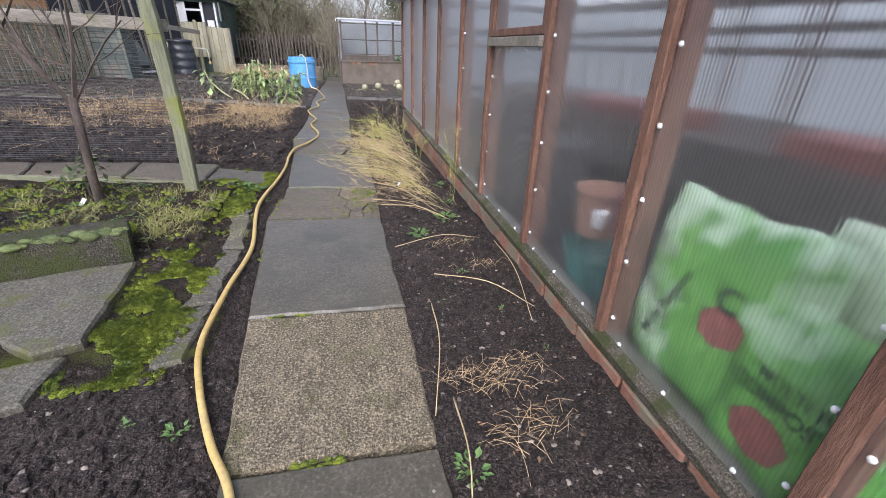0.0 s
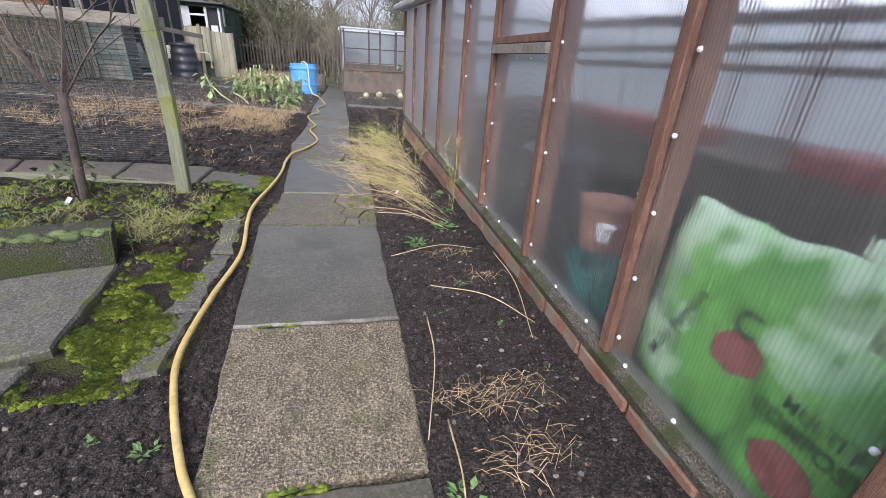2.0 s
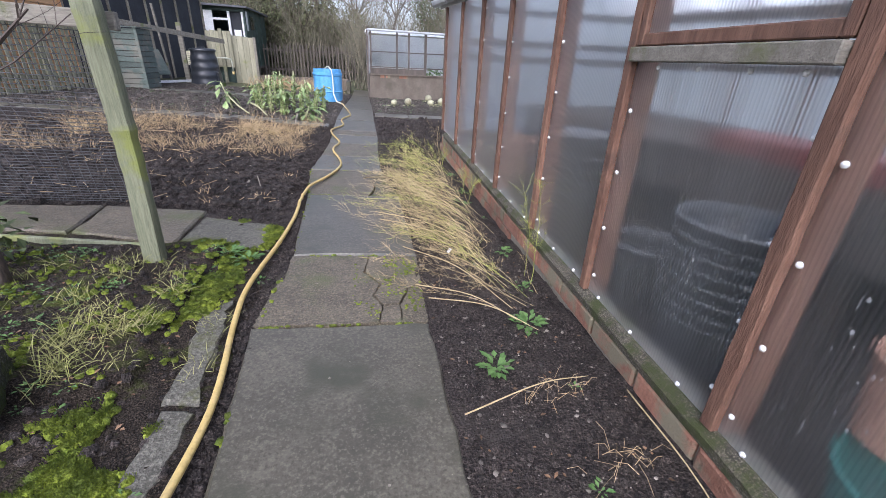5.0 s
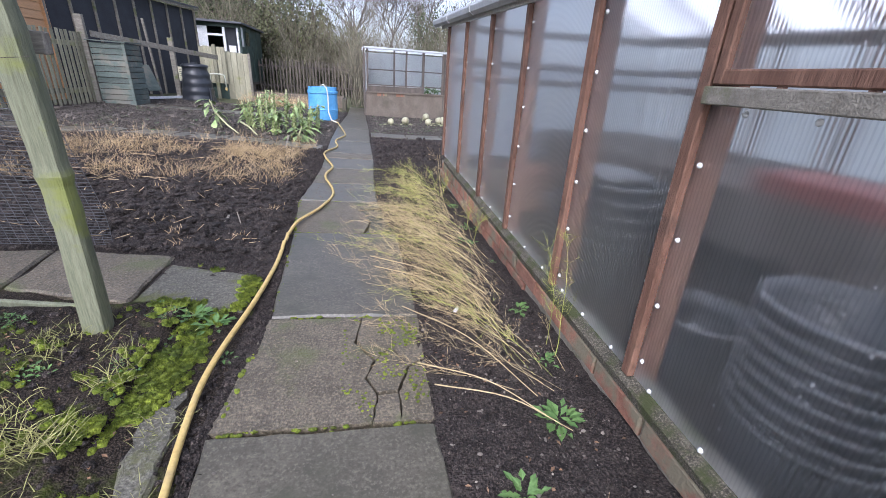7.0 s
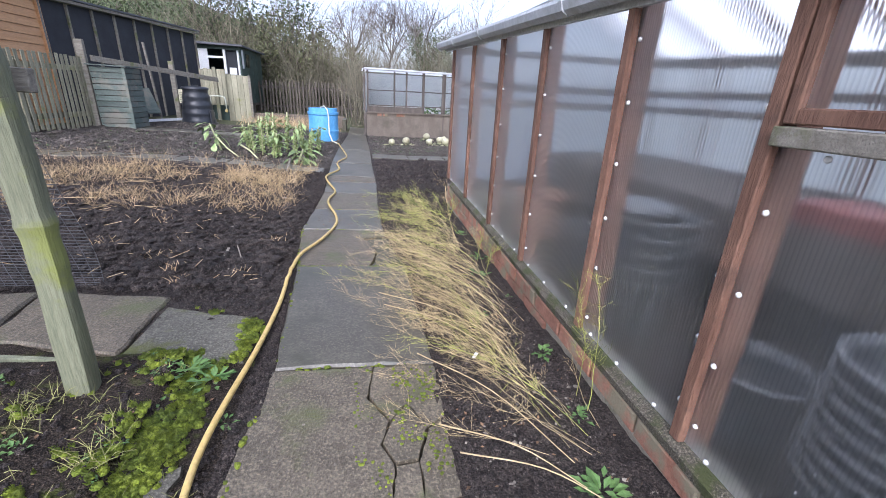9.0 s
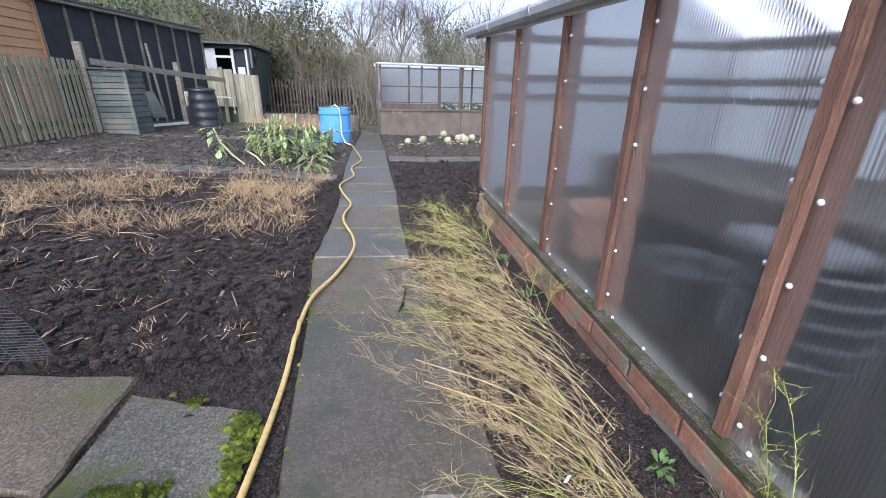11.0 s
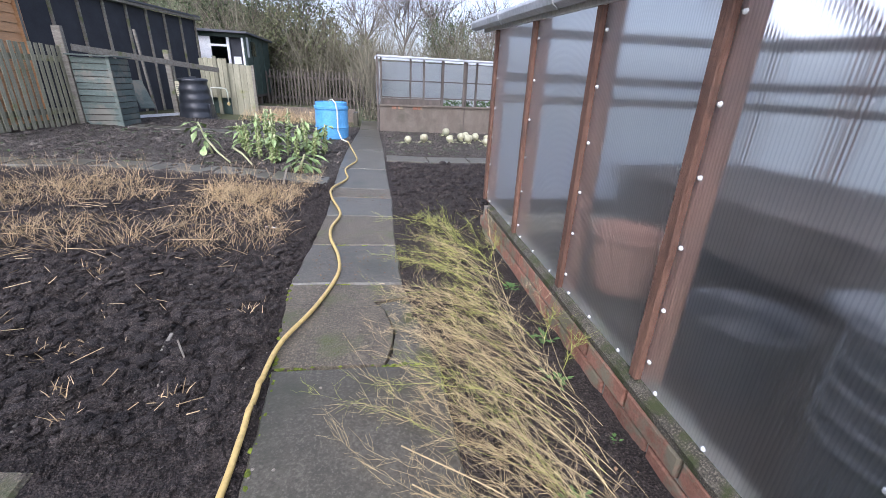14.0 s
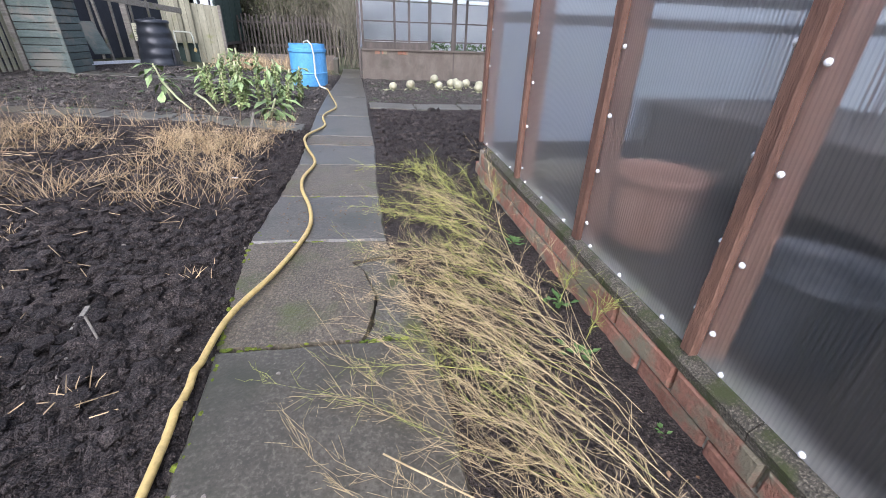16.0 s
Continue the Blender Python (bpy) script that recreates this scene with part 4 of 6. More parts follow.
def black_cabin():
    g = thing("netted_shed", (-5.6, 13, 0.2), "long low shed with black mesh sides in thin timber bays", "shed")
    a, b = np.array((-5.46, 10.9, 0.0)), np.array((-4.45, 15.3, 0.0))
    d = (b - a) / np.linalg.norm(b - a)
    nrm = np.array((-d[1], d[0], 0))
    top, low = 2.25, 0.2
    part("mesh_wall", Geo().hexa([a + (0, 0, low), b + (0, 0, low), b + nrm * 0.05 + (0, 0, low), a + nrm * 0.05 + (0, 0, low), a + (0, 0, top), b + (0, 0, top), b + nrm * 0.05 + (0, 0, top), a + nrm * 0.05 + (0, 0, top)]), BLACKNET, g)
    n = 8
    for k in range(n + 1):
        p = a + (b - a) * k / n - nrm * 0.02
        part("mullion", Geo().beam(p + (0, 0, low), p + (0, 0, top), 0.035, 0.04, d), GREYW, g)
    part("roof_edge", Geo().beam(a - d * 0.2 - nrm * 0.08 + (0, 0, top + 0.03), b + d * 0.1 - nrm * 0.08 + (0, 0, top + 0.03), 0.06, 0.05, nrm), GREYW, g)
    r0, r1 = a - d * 0.2 - nrm * 0.12, b + d * 0.1 - nrm * 0.12
    w = nrm * 2.4
    part("roof", Geo().hexa([r0 + (0, 0, top + 0.066), r1 + (0, 0, top + 0.066), r1 + w + (0, 0, top + 0.35), r0 + w + (0, 0, top + 0.35), r0 + (0, 0, top + 0.1), r1 + (0, 0, top + 0.1), r1 + w + (0, 0, top + 0.4), r0 + w + (0, 0, top + 0.4)]), ROOFF, g)
    part("end_wall", Geo().hexa([b + nrm * 0.052 + (0, 0, low), b + nrm * 2.3 + (0, 0, low), b + nrm * 2.3 + d * 0.05 + (0, 0, low), b + nrm * 0.052 + d * 0.05 + (0, 0, low),
                                 b + nrm * 0.052 + (0, 0, top), b + nrm * 2.3 + (0, 0, top + 0.3), b + nrm * 2.3 + d * 0.05 + (0, 0, top + 0.3), b + nrm * 0.052 + d * 0.05 + (0, 0, top)]), GREENW, g)
    # the orange-stained cabin in front of its end
    c = thing("cabin", (-6.6, 10.2, 0.2), "new cabin clad in orange-stained shiplap boards", "shed")
    for k in range(18):
        z = 0.15 + k * 0.135
        part("board", Geo().hexa([(-5.48, 8.6, z), (-5.46, 10.86, z), (-5.52, 10.86, z), (-5.54, 8.6, z), (-5.495, 8.6, z + 0.13), (-5.475, 10.86, z + 0.13), (-5.52, 10.86, z + 0.13), (-5.54, 8.6, z + 0.13)]), CLAD, c)
    part("corner_post", Geo().box(-5.5, -5.43, 10.862, 10.94, 0.15, 2.6), CLAD, c)
    part("inner_wall", Geo().box(-8.4, -5.55, 8.6, 10.85, 0.15, 2.58), DARKWOOD, c)
    part("roof", Geo().hexa([(-5.35, 8.4, 2.6), (-5.35, 11.0, 2.6), (-8.5, 11.0, 3.0), (-8.5, 8.4, 3.0), (-5.35, 8.4, 2.66), (-5.35, 11.0, 2.66), (-8.5, 11.0, 3.06), (-8.5, 8.4, 3.06)]), ROOFF, c)
    l = thing("security_lamp", (-5.4, 10.5, 2.3), "small dark security lamp on the cabin wall", "lamp")
    part("body", Geo().box(-5.48, -5.38, 10.42, 10.56, 2.26, 2.33), BLACKP, l, bevel=0.01)


black_cabin()


def green_hut():
    g = thing("hut", (-4, 17, 0.3), "dark green timber hut with white window frames on blocks", "shed")
    x0, x1, y0, y1 = -5.35, -3.62, 16.6, 19.6
    fl, top = 0.45, 2.12
    part("side_wall", Geo().box(x1 - 0.05, x1, y0, y1, fl, top), GREENW, g)
    for k in range(5):
        part("cover_strip", Geo().box(x1 + 0.001, x1 + 0.015, y0 + 0.05 + k * 0.7, y0 + 0.09 + k * 0.7, fl, top), GREENW, g)
    part("front_wall", Geo().box(x0, x1 - 0.052, y0 + 0.02, y0 + 0.06, fl, 1.3), GREENW, g)
    part("back_wall", Geo().box(x0, x1 - 0.052, y1 - 0.05, y1, fl, top), GREENW, g)
    part("left_wall", Geo().box(x0, x0 + 0.05, y0 + 0.061, y1 - 0.051, fl, top), GREENW, g)
    part("fascia", Geo().box(x0, x1, y0 - 0.02, y0 + 0.06, 2.0, 2.12), GREENW, g)
    part("front_panel", Geo().box(x0 + 0.3, -4.6, y0 + 0.01, y0 + 0.05, 1.3, 2.0), WHITEP, g, "white panel")
    part("mesh_panel", Geo().box(x0, x0 + 0.3, y0 + 0.02, y0 + 0.05, 1.3, 2.0), BLACKNET, g)
    w = part("window", Geo().box(-4.6, -4.55, y0, y0 + 0.05, 1.3, 2.0), WHITEP, g, "white framed window")
    part("window_frame", Geo().box(-4.12, -4.05, y0, y0 + 0.05, 1.3, 2.0), WHITEP, w)
    part("window_frame", Geo().box(-4.549, -4.121, y0, y0 + 0.05, 1.75, 1.81), WHITEP, w)
    part("window_frame", Geo().box(-3.72, -3.65, y0, y0 + 0.05, 1.2, 2.0), WHITEP, w)
    part("pane", Geo().box(-4.549, -4.121, y0 + 0.02, y0 + 0.024, 1.3, 1.749), PANE, w)
    part("pane", Geo().box(-4.549, -4.121, y0 + 0.02, y0 + 0.024, 1.811, 1.999), PANE, w)
    part("doorway", Geo().box(-4.049, -3.721, y0 + 0.07, y0 + 0.09, fl, 1.999), BLACKNET, g)
    part("white_board", Geo().box(-3.98, -3.78, y0 + 0.03, y0 + 0.06, 1.25, 1.5), WHITEP, g)
    part("side_window", Geo().box(x1 + 0.003, x1 + 0.02, y0 + 0.6, y0 + 1.1, 1.55, 1.95), PANE, g)
    part("side_frame", Geo().box(x1 + 0.0, x1 + 0.02, y0 + 0.12, y0 + 0.3, 1.5, 2.03), WHITEP, g)
    part("roof", Geo().hexa([(x0 - 0.15, y0 - 0.2, 2.125), (x1 + 0.12, y0 - 0.2, 2.1), (x1 + 0.12, y1 + 0.2, 2.1), (x0 - 0.15, y1 + 0.2, 2.125), (x0 - 0.15, y0 - 0.2, 2.19), (x1 + 0.12, y0 - 0.2, 2.15), (x1 + 0.12, y1 + 0.2, 2.15), (x0 - 0.15, y1 + 0.2, 2.19)]), ROOFF, g)
    for y in (y0 + 0.1, y0 + 1.4, y1 - 0.3):
        for x in (x1 - 0.25, x0 + 0.1):
            part("block", Geo().box(x, x + 0.2, y, y + 0.2, 0.02, fl), WALLC, g, bevel=0.006)
    part("floor", Geo().box(x0, x1, y0, y1, fl - 0.08, fl - 0.002), DARKWOOD, g)


green_hut()


def board_panels():
    g = thing("board_panel", (-3.3, 13.8, 0.1), "algae-stained upright board panel beside a gap", "fence")
    for k, x in enumerate(np.arange(-3.97, -3.45, 0.1)):
        part("board", Geo().box(x, x + 0.095, 13.8, 13.82, 0.5 if k else 0.1, 1.36 - 0.02 * rng.random()), PICKET, g, bevel=0.003)
    part("post", Geo().box(-3.66, -3.58, 13.76, 13.798, 0.08, 1.4), PICKET, g, bevel=0.004)
    for k, x in enumerate(np.arange(-3.4, -2.85, 0.14)):
        part("board", Geo().box(x, x + 0.136, 13.86, 13.88, 0.08, 1.26 - 0.01 * k), PICKET, g, bevel=0.003)
    part("post", Geo().box(-2.86, -2.8, 13.84, 13.9, 0.08, 1.24), GREYW, g, bevel=0.004)
    part("backing", Geo().box(-3.97, -3.42, 13.9, 13.93, 0.1, 1.0), GREENW, g)
    p = thing("standpipe", (-3.4, 13.6, 0.1), "pale bent standpipe with a yellow tap", "pipe")
    part("pipe", Geo().tube([(-3.75, 13.65, 0.72), (-3.5, 13.65, 0.72), (-3.42, 13.65, 0.7), (-3.4, 13.65, 0.62), (-3.4, 13.65, 0.4)], 0.016, 8), PALEHOSE, p, smooth=True)
    part("tap", Geo().tube([(-3.4, 13.65, 0.4), (-3.4, 13.63, 0.36), (-3.38, 13.6, 0.34)], [0.03, 0.035, 0.015], 8), HOSE, p, smooth=True)
    part("upright", Geo().tube([(-3.75, 13.65, 0.1), (-3.75, 13.65, 0.73)], 0.016, 8), PALEHOSE, p)


board_panels()


def block_wall():
    g = thing("low_wall", (-1.6, 14, 0.05), "low grey concrete block wall round a raised bed", "wall")
    for k in range(6):
        x = -3.1 + k * 0.44
        part("block", Geo().box(x, x + 0.435, 13.95 - 0.06 * k, 14.05 - 0.06 * k, 0.0, 0.33), WALLC, g, bevel=0.006)
    part("end_block", Geo().box(-0.5, -0.4, 12.9, 13.66, -0.02, 0.3), CONC, g, bevel=0.008)
    part("cap", Geo().box(-3.1, -0.52, 14.06, 14.2, 0.0, 0.28), SOIL, g)


block_wall()


def palisade():
    g = thing("palisade_fence", (-2, 18.6, 0.05), "dark old chestnut paling fence before the thicket", "fence")
    for k in range(46):
        x = -4.6 + k * 0.115
        part("pale", Geo().beam((x, 18.6 + 0.05 * rng.random(), 0.02), (x + 0.05 * (rng.random() - 0.5), 18.62, 1.15 + 0.12 * rng.random()), 0.05, 0.03), DARKWOOD, g)
    for z in (0.35, 1.0):
        part("rail", Geo().beam((-4.7, 18.67, z), (0.7, 18.67, z), 0.03, 0.06, (0, 1, 0)), DARKWOOD, g)


palisade()


def tub():
    g = thing("barrel", (-0.78, 10.55, 0.02), "bright blue plastic barrel cut open, standing on soil", "barrel")
    z0 = 0.02
    prof = [(0.0001, z0), (0.26, z0), (0.275, z0 + 0.03), (0.285, z0 + 0.2), (0.295, z0 + 0.21), (0.285, z0 + 0.225), (0.28, z0 + 0.5), (0.295, z0 + 0.52), (0.295, z0 + 0.56), (0.275, z0 + 0.565),
            (0.275, z0 + 0.63), (0.262, z0 + 0.63), (0.262, z0 + 0.1), (0.0001, z0 + 0.08)]
    part("body", Geo().lathe(prof, (-0.78, 10.55, 0), 40), BLUE, g, smooth=False)
    h = thing("filling_hose", (-0.6, 10.3, 0.05), "pale hose looped over the barrel rim", "hose")
    part("hose_pipe", Geo().tube([(-0.5, 10.0, 0.04), (-0.6, 10.15, 0.06), (-0.66, 10.22, 0.2), (-0.66, 10.24, 0.5), (-0.68, 10.27, 0.64), (-0.74, 10.32, 0.7), (-0.8, 10.35, 0.68), (-0.82, 10.37, 0.55), (-0.8, 10.4, 0.3)], 0.013, 8), PALEHOSE, h, smooth=True)


tub()


# ---- hill and trees behind ----
def hill():
    xs, ys = np.linspace(-60, 30, 60), np.linspace(24, 90, 34)
    v, f = [], []
    for y in ys:
        for x in xs:
            q = 1 / (1 + math.exp((x + 5.5 + 0.1 * (y - 30)) / 3.2))
            r = 1 - math.exp(-max(0, y - 25) / 9)
            v.append((x, y, -0.05 + 9.5 * q * r + 0.5 * hashn(x, y, 0.16) * r))
    n = len(xs)
    for j in range(len(ys) - 1):
        for i in range(n - 1):
            f.append((j * n + i, j * n + i + 1, (j + 1) * n + i + 1, (j + 1) * n + i))
    put("backdrop_hill", Geo().add(v, f), HILLSIDE, smooth=True, label="grassy hillside rising behind the allotments", category="hill", kind="structure")


hill()


def hill_z(x, y):
    q = 1 / (1 + math.exp((x + 5.5 + 0.1 * (y - 30)) / 3.2))
    return max(-0.05, 9.5 * q * (1 - math.exp(-max(0, y - 25) / 9)) - 0.3)


def branches(geo, p, way, length, r, depth, spread, kids=(3, 5)):
    way = np.array(way, float)
    way /= np.linalg.norm(way)
    n = 4 if depth > 1 else 3
    pts = [np.array(p, float)]
    for k in range(n):
        way = way + rng.normal(0, 0.13, 3) + (0, 0, 0.05)
        way /= np.linalg.norm(way)
        pts.append(pts[-1] + way * length / n)
    geo.tube(pts, np.linspace(r, r * 0.5, n + 1), 6 if depth > 2 else (4 if depth > 1 else 3), cap=False)
    if depth > 0:
        for _ in range(rng.integers(*kids)):
            q = 0.3 + 0.7 * rng.random()
            i = min(n - 1, int(q * n))
            w = way + rng.normal(0, spread, 3)
            w[2] = abs(w[2]) * 0.7 + 0.15
            branches(geo, pts[i] + (pts[i + 1] - pts[i]) * (q * n - i), w, length * (0.5 + 0.25 * rng.random()), r * 0.48, depth - 1, spread, kids)
    return pts


def bare_tree(x, y, h, material=TWIG, depth=4, kids=(4, 7), label="bare winter tree with fine brown twigs"):
    t = thing("tree", (x, y, hill_z(x, y)), label, "tree")
    z = hill_z(x, y)
    geo = Geo()
    pts = [np.array((x + 0.1 * k * (rng.random() - 0.5), y, z - 0.2 + h * 0.5 * k / 4)) for k in range(5)]
    part("trunk", Geo().tube(pts, np.linspace(0.018 * h, 0.009 * h, 5), 8), BARK, t, smooth=True)
    for k in range(9):
        q = pts[2] + (pts[4] - pts[2]) * rng.random()
        a = rng.random() * 6.28
        branches(geo, q, (math.cos(a) * 0.6, math.sin(a) * 0.6, 0.9), h * 0.33, 0.006 * h, depth - 1, 0.5, kids)
    branches(geo, pts[-1], (0, 0, 1), h * 0.35, 0.007 * h, depth - 1, 0.5, kids)
    part("crown", geo, material, t)


for x, y, h in ((-0.3, 44, 9), (2.6, 38, 8), (6, 42, 9), (9, 36, 8), (-5.5, 40, 5), (-9, 33, 5), (-15, 30, 6.5), (-20, 34, 8)):
    bare_tree(x, y, h)


def leafy_bush(x, y, w, h, material, n, size, name="bush", label="dense dark evergreen bush"):
    t = thing(name, (x, y, hill_z(x, y)), label, "bush")
    z0 = hill_z(x, y)
    stems, leaves = Geo(), Geo()
    tips = []
    for k in range(14):
        a = rng.random() * 6.28
        s = branches(stems, (x + 0.2 * math.cos(a), y + 0.2 * math.sin(a), z0), (math.cos(a) * w / h * 0.8, math.sin(a) * w / h * 0.8, 1), h * (0.6 + 0.35 * rng.random()), 0.03, 1, 0.4)
        tips += s[1:]
    tips = np.array(tips)
    c = tips[rng.integers(0, len(tips), n)] + rng.normal(0, 1, (n, 3)) * (w * 0.17, w * 0.17, h * 0.1)
    for p in c:
        if p[2] > z0:
            leaves.leaf(p, rng.normal(0, 1, 3), rng.normal(0, 1, 3) + (0, 0, 1), size * (0.6 + 0.8 * rng.random()), size * 0.55)
    part("stem_mass", stems, BARK, t)
    part("crown", leaves, material, t)


for x, y, w, h, m in ((-5.6, 23.5, 2.4, 5.0, EVERG), (-3.7, 23, 2.0, 4.9, EVERG), (-2.4, 22.6, 1.8, 3.9, IVY), (-3.2, 20.9, 1.5, 3.0, IVY), (-1.3, 21.4, 1.4, 2.8, IVY), (-9.5, 26, 2.6, 4.4, EVERG), (-1.2, 25.5, 1.6, 2.6, IVY), (4.2, 27, 1.6, 4.4, EVERG), (-13, 27, 3, 4.5, EVERG), (6.5, 26, 2.0, 3.4, IVY), (-7.0, 33, 2.6, 2.6, IVY)):
    leafy_bush(x, y, w, h, m, 5500, 0.14)


def thicket(x, y, w, h, n=46):
    t = thing("shrub", (x, y, 0), "leafless twiggy thicket shrub, brown and olive", "bush")
    geo = Geo()
    for k in range(n):
        p = (x + rng.normal(0, w * 0.3), y + rng.normal(0, 0.5), 0)
        branches(geo, p, (rng.normal(0, 0.22), rng.normal(0, 0.2), 1), h * (0.5 + 0.5 * rng.random()), 0.014, 2, 0.45, (3, 5))
    part("stem_mass", geo, THICKET, t)


for x, y, w, h in ((-4.2, 20.2, 1.6, 3.0), (-2.6, 20.2, 1.6, 2.4), (-1.4, 20.3, 1.6, 2.1), (-0.5, 20.4, 1.5, 2.3), (0.6, 19.8, 1.4, 2.4), (-5.6, 21.2, 1.8, 3.6), (2.0, 20.5, 1.8, 2.4), (3.6, 20.6, 1.8, 2.6), (-0.05, 15.6, 0.5, 2.0), (5.2, 21, 2, 2.8)):
    thicket(x, y, w, h, 30 if w < 1 else 46)

# ---- things beside the path ----


def smooth_line(pts, n=8):
    p = [np.array(q, float) for q in pts]
    p = [2 * p[0] - p[1]] + p + [2 * p[-1] - p[-2]]
    out = []
    for a, b, c, d in zip(p, p[1:], p[2:], p[3:]):
        for k in range(n):
            t = k / n
            out.append(0.5 * (2 * b + (c - a) * t + (2 * a - 5 * b + 4 * c - d) * t * t + (3 * b - a - 3 * c + d) * t ** 3))
    return np.array(out + [p[-2]])


def garden_hose():
    g = thing("garden_hose", (-0.5, 3, 0.03), "long yellow garden hose snaking along the path", "hose")
    line = smooth_line([(-0.27, 0.3, 0), (-0.32, 0.58, 0), (-0.36, 0.75, 0), (-0.43, 0.89, 0), (-0.505, 1.09, 0), (-0.55, 1.29, 0), (-0.54, 1.6, 0), (-0.515, 1.99, 0), (-0.56, 2.4, 0), (-0.57, 2.65, 0), (-0.53, 3.06, 0), (-0.51, 3.46, 0),
                        (-0.51, 3.73, 0), (-0.49, 4.08, 0), (-0.39, 4.39, 0), (-0.31, 4.76, 0), (-0.32, 5.01, 0), (-0.39, 5.32, 0), (-0.4, 5.56, 0), (-0.36, 5.92, 0), (-0.46, 6.37, 0), (-0.48, 6.69, 0), (-0.36, 7.19, 0),
                        (-0.4, 7.67, 0), (-0.29, 8.32, 0), (-0.39, 9.21, 0), (-0.47, 9.9, 0), (-0.5, 10.0, 0)])
    for p in line:
        p[0] += 0.018 * max(0.0, min(1.0, (7.0 - p[1]) / 2))
        p[2] = max(lay(p[0]) + 0.029 + 0.006 * math.sin(p[1] * 5), ground_height(p[0], p[1]) + 0.014)
    part("hose_pipe", Geo().tube(line, 0.01, 12), HOSE, g, smooth=True)


garden_hose()


def net_frame():
    g = thing("fence_post", (-1.0, 2.92, 0.04), "pale square timber post, green with algae", "post")
    v, f, n, m = [], [], 60, 16
    for k in range(n + 1):
        z = -0.1 + 1.95 * k / n
        swell = sum(0.006 * math.exp(-((z - q) / 0.018) ** 2) for q in (0.5, 0.62, 1.02)) + 0.002 * math.sin(z * 9)
        cx = -0.992 + 0.012 * math.sin(z * 3)
        for i in range(m):
            a = i * 6.2832 / m
            flat = 1 / max(abs(math.cos(a)), abs(math.sin(a))) ** 0.45
            r = (0.039 + swell + 0.0015 * noise.noise((math.cos(a) * 2, math.sin(a) * 2, z * 9))) * flat
            v.append((cx + r * math.cos(a), 2.91 + r * 0.9 * math.sin(a), z))
    for k in range(n):
        for i in range(m):
            f.append((k * m + i, k * m + (i + 1) % m, k * m + m + (i + 1) % m, k * m + m + i))
    f.append(tuple(n * m + i for i in range(m)))
    part("shaft", Geo().add(v, f), POST, g)
    b = thing("net_screen", (-2.5, 3.3, 0.1), "dark garden netting hung from a grey timber rail", "netting")
    part("rail", Geo().beam((-0.95, 3.0, 0.985), (-4.6, 3.1, 1.1), 0.03, 0.062, (0, 1, 0)), GREYW, b, bevel=0.003)
    top, low = lambda u: np.array((-1.05 - 3.4 * u, 3.02 + 0.08 * u, 0.97 + 0.11 * u)), lambda u: np.array((-1.32 - 3.2 * u, 3.7, 0.07 + 0.11 * u))
    wires = Geo()

    def at(u, w):
        p = low(u) + (top(u) - low(u)) * w
        sag = 0.05 * math.sin(w * 3.1416)
        return p + (0.01 * math.sin(u * 40 + w * 7), sag, -sag * 0.6)
    for k in range(46):
        w = k / 45
        wires.tube([at(u, w) for u in np.linspace(0, 1, 26)], 0.0019, 3, cap=False)
    for k in range(75):
        wires.tube([at(k / 74, w) for w in np.linspace(0, 1, 9)], 0.0015, 3, cap=False)
    part("netting", wires, WIRE, b)
    e = thing("edging_board", (-2, 3.2, 0.05), "green-grey timber edging board along the slabs", "board")
    part("board", Geo().beam((-1.04, 3.06, 0.03), (-2.2, 3.235, 0.075), 0.022, 0.075, (0.1, 1, 0)), POST, e, bevel=0.003)
    part("board", Geo().beam((-2.21, 3.237, 0.076), (-3.6, 3.36, 0.125), 0.022, 0.075, (0.1, 1, 0)), POST, e, bevel=0.003)


net_frame()


def young_tree():
    g = thing("young_tree", (-1.41, 2.7, 0.05), "small leafless fruit tree with grey-brown branches", "tree")
    part("trunk", Geo().tube([(-1.41, 2.7, 0.0), (-1.405, 2.7, 0.2), (-1.38, 2.69, 0.45), (-1.36, 2.68, 0.64)], [0.026, 0.022, 0.021, 0.019], 10), BARK, g, smooth=True)
    for way, ln, r in (((-0.55, 0, 0.55), 0.42, 0.012), ((-0.22, 0.1, 0.9), 0.62, 0.013), ((0.25, -0.05, 0.8), 0.55, 0.013), ((0.1, 0.3, 0.8), 0.5, 0.009), ((-0.3, -0.25, 0.7), 0.5, 0.009), ((0.42, 0.1, 0.6), 0.5, 0.007)):
        geo = Geo()
        branches(geo, (-1.362, 2.68, 0.6), way, ln, r, 2, 0.6, (2, 4))
        part("branch", geo, BARK, g)
    t = thing("plant_label", (-1.44, 2.62, 0.06), "white plastic plant label by the trunk", "label")
    part("tag", Geo().beam((-1.48, 2.6, 0.055), (-1.44, 2.63, 0.12), 0.018, 0.003, (1, 0.4, 0)), WHITEP, t)
    part("stake", Geo().beam((-1.52, 2.6, 0.06), (-1.4, 2.6, 0.075), 0.02, 0.004, (0, 1, 0)), WHITEP, t)


young_tree()


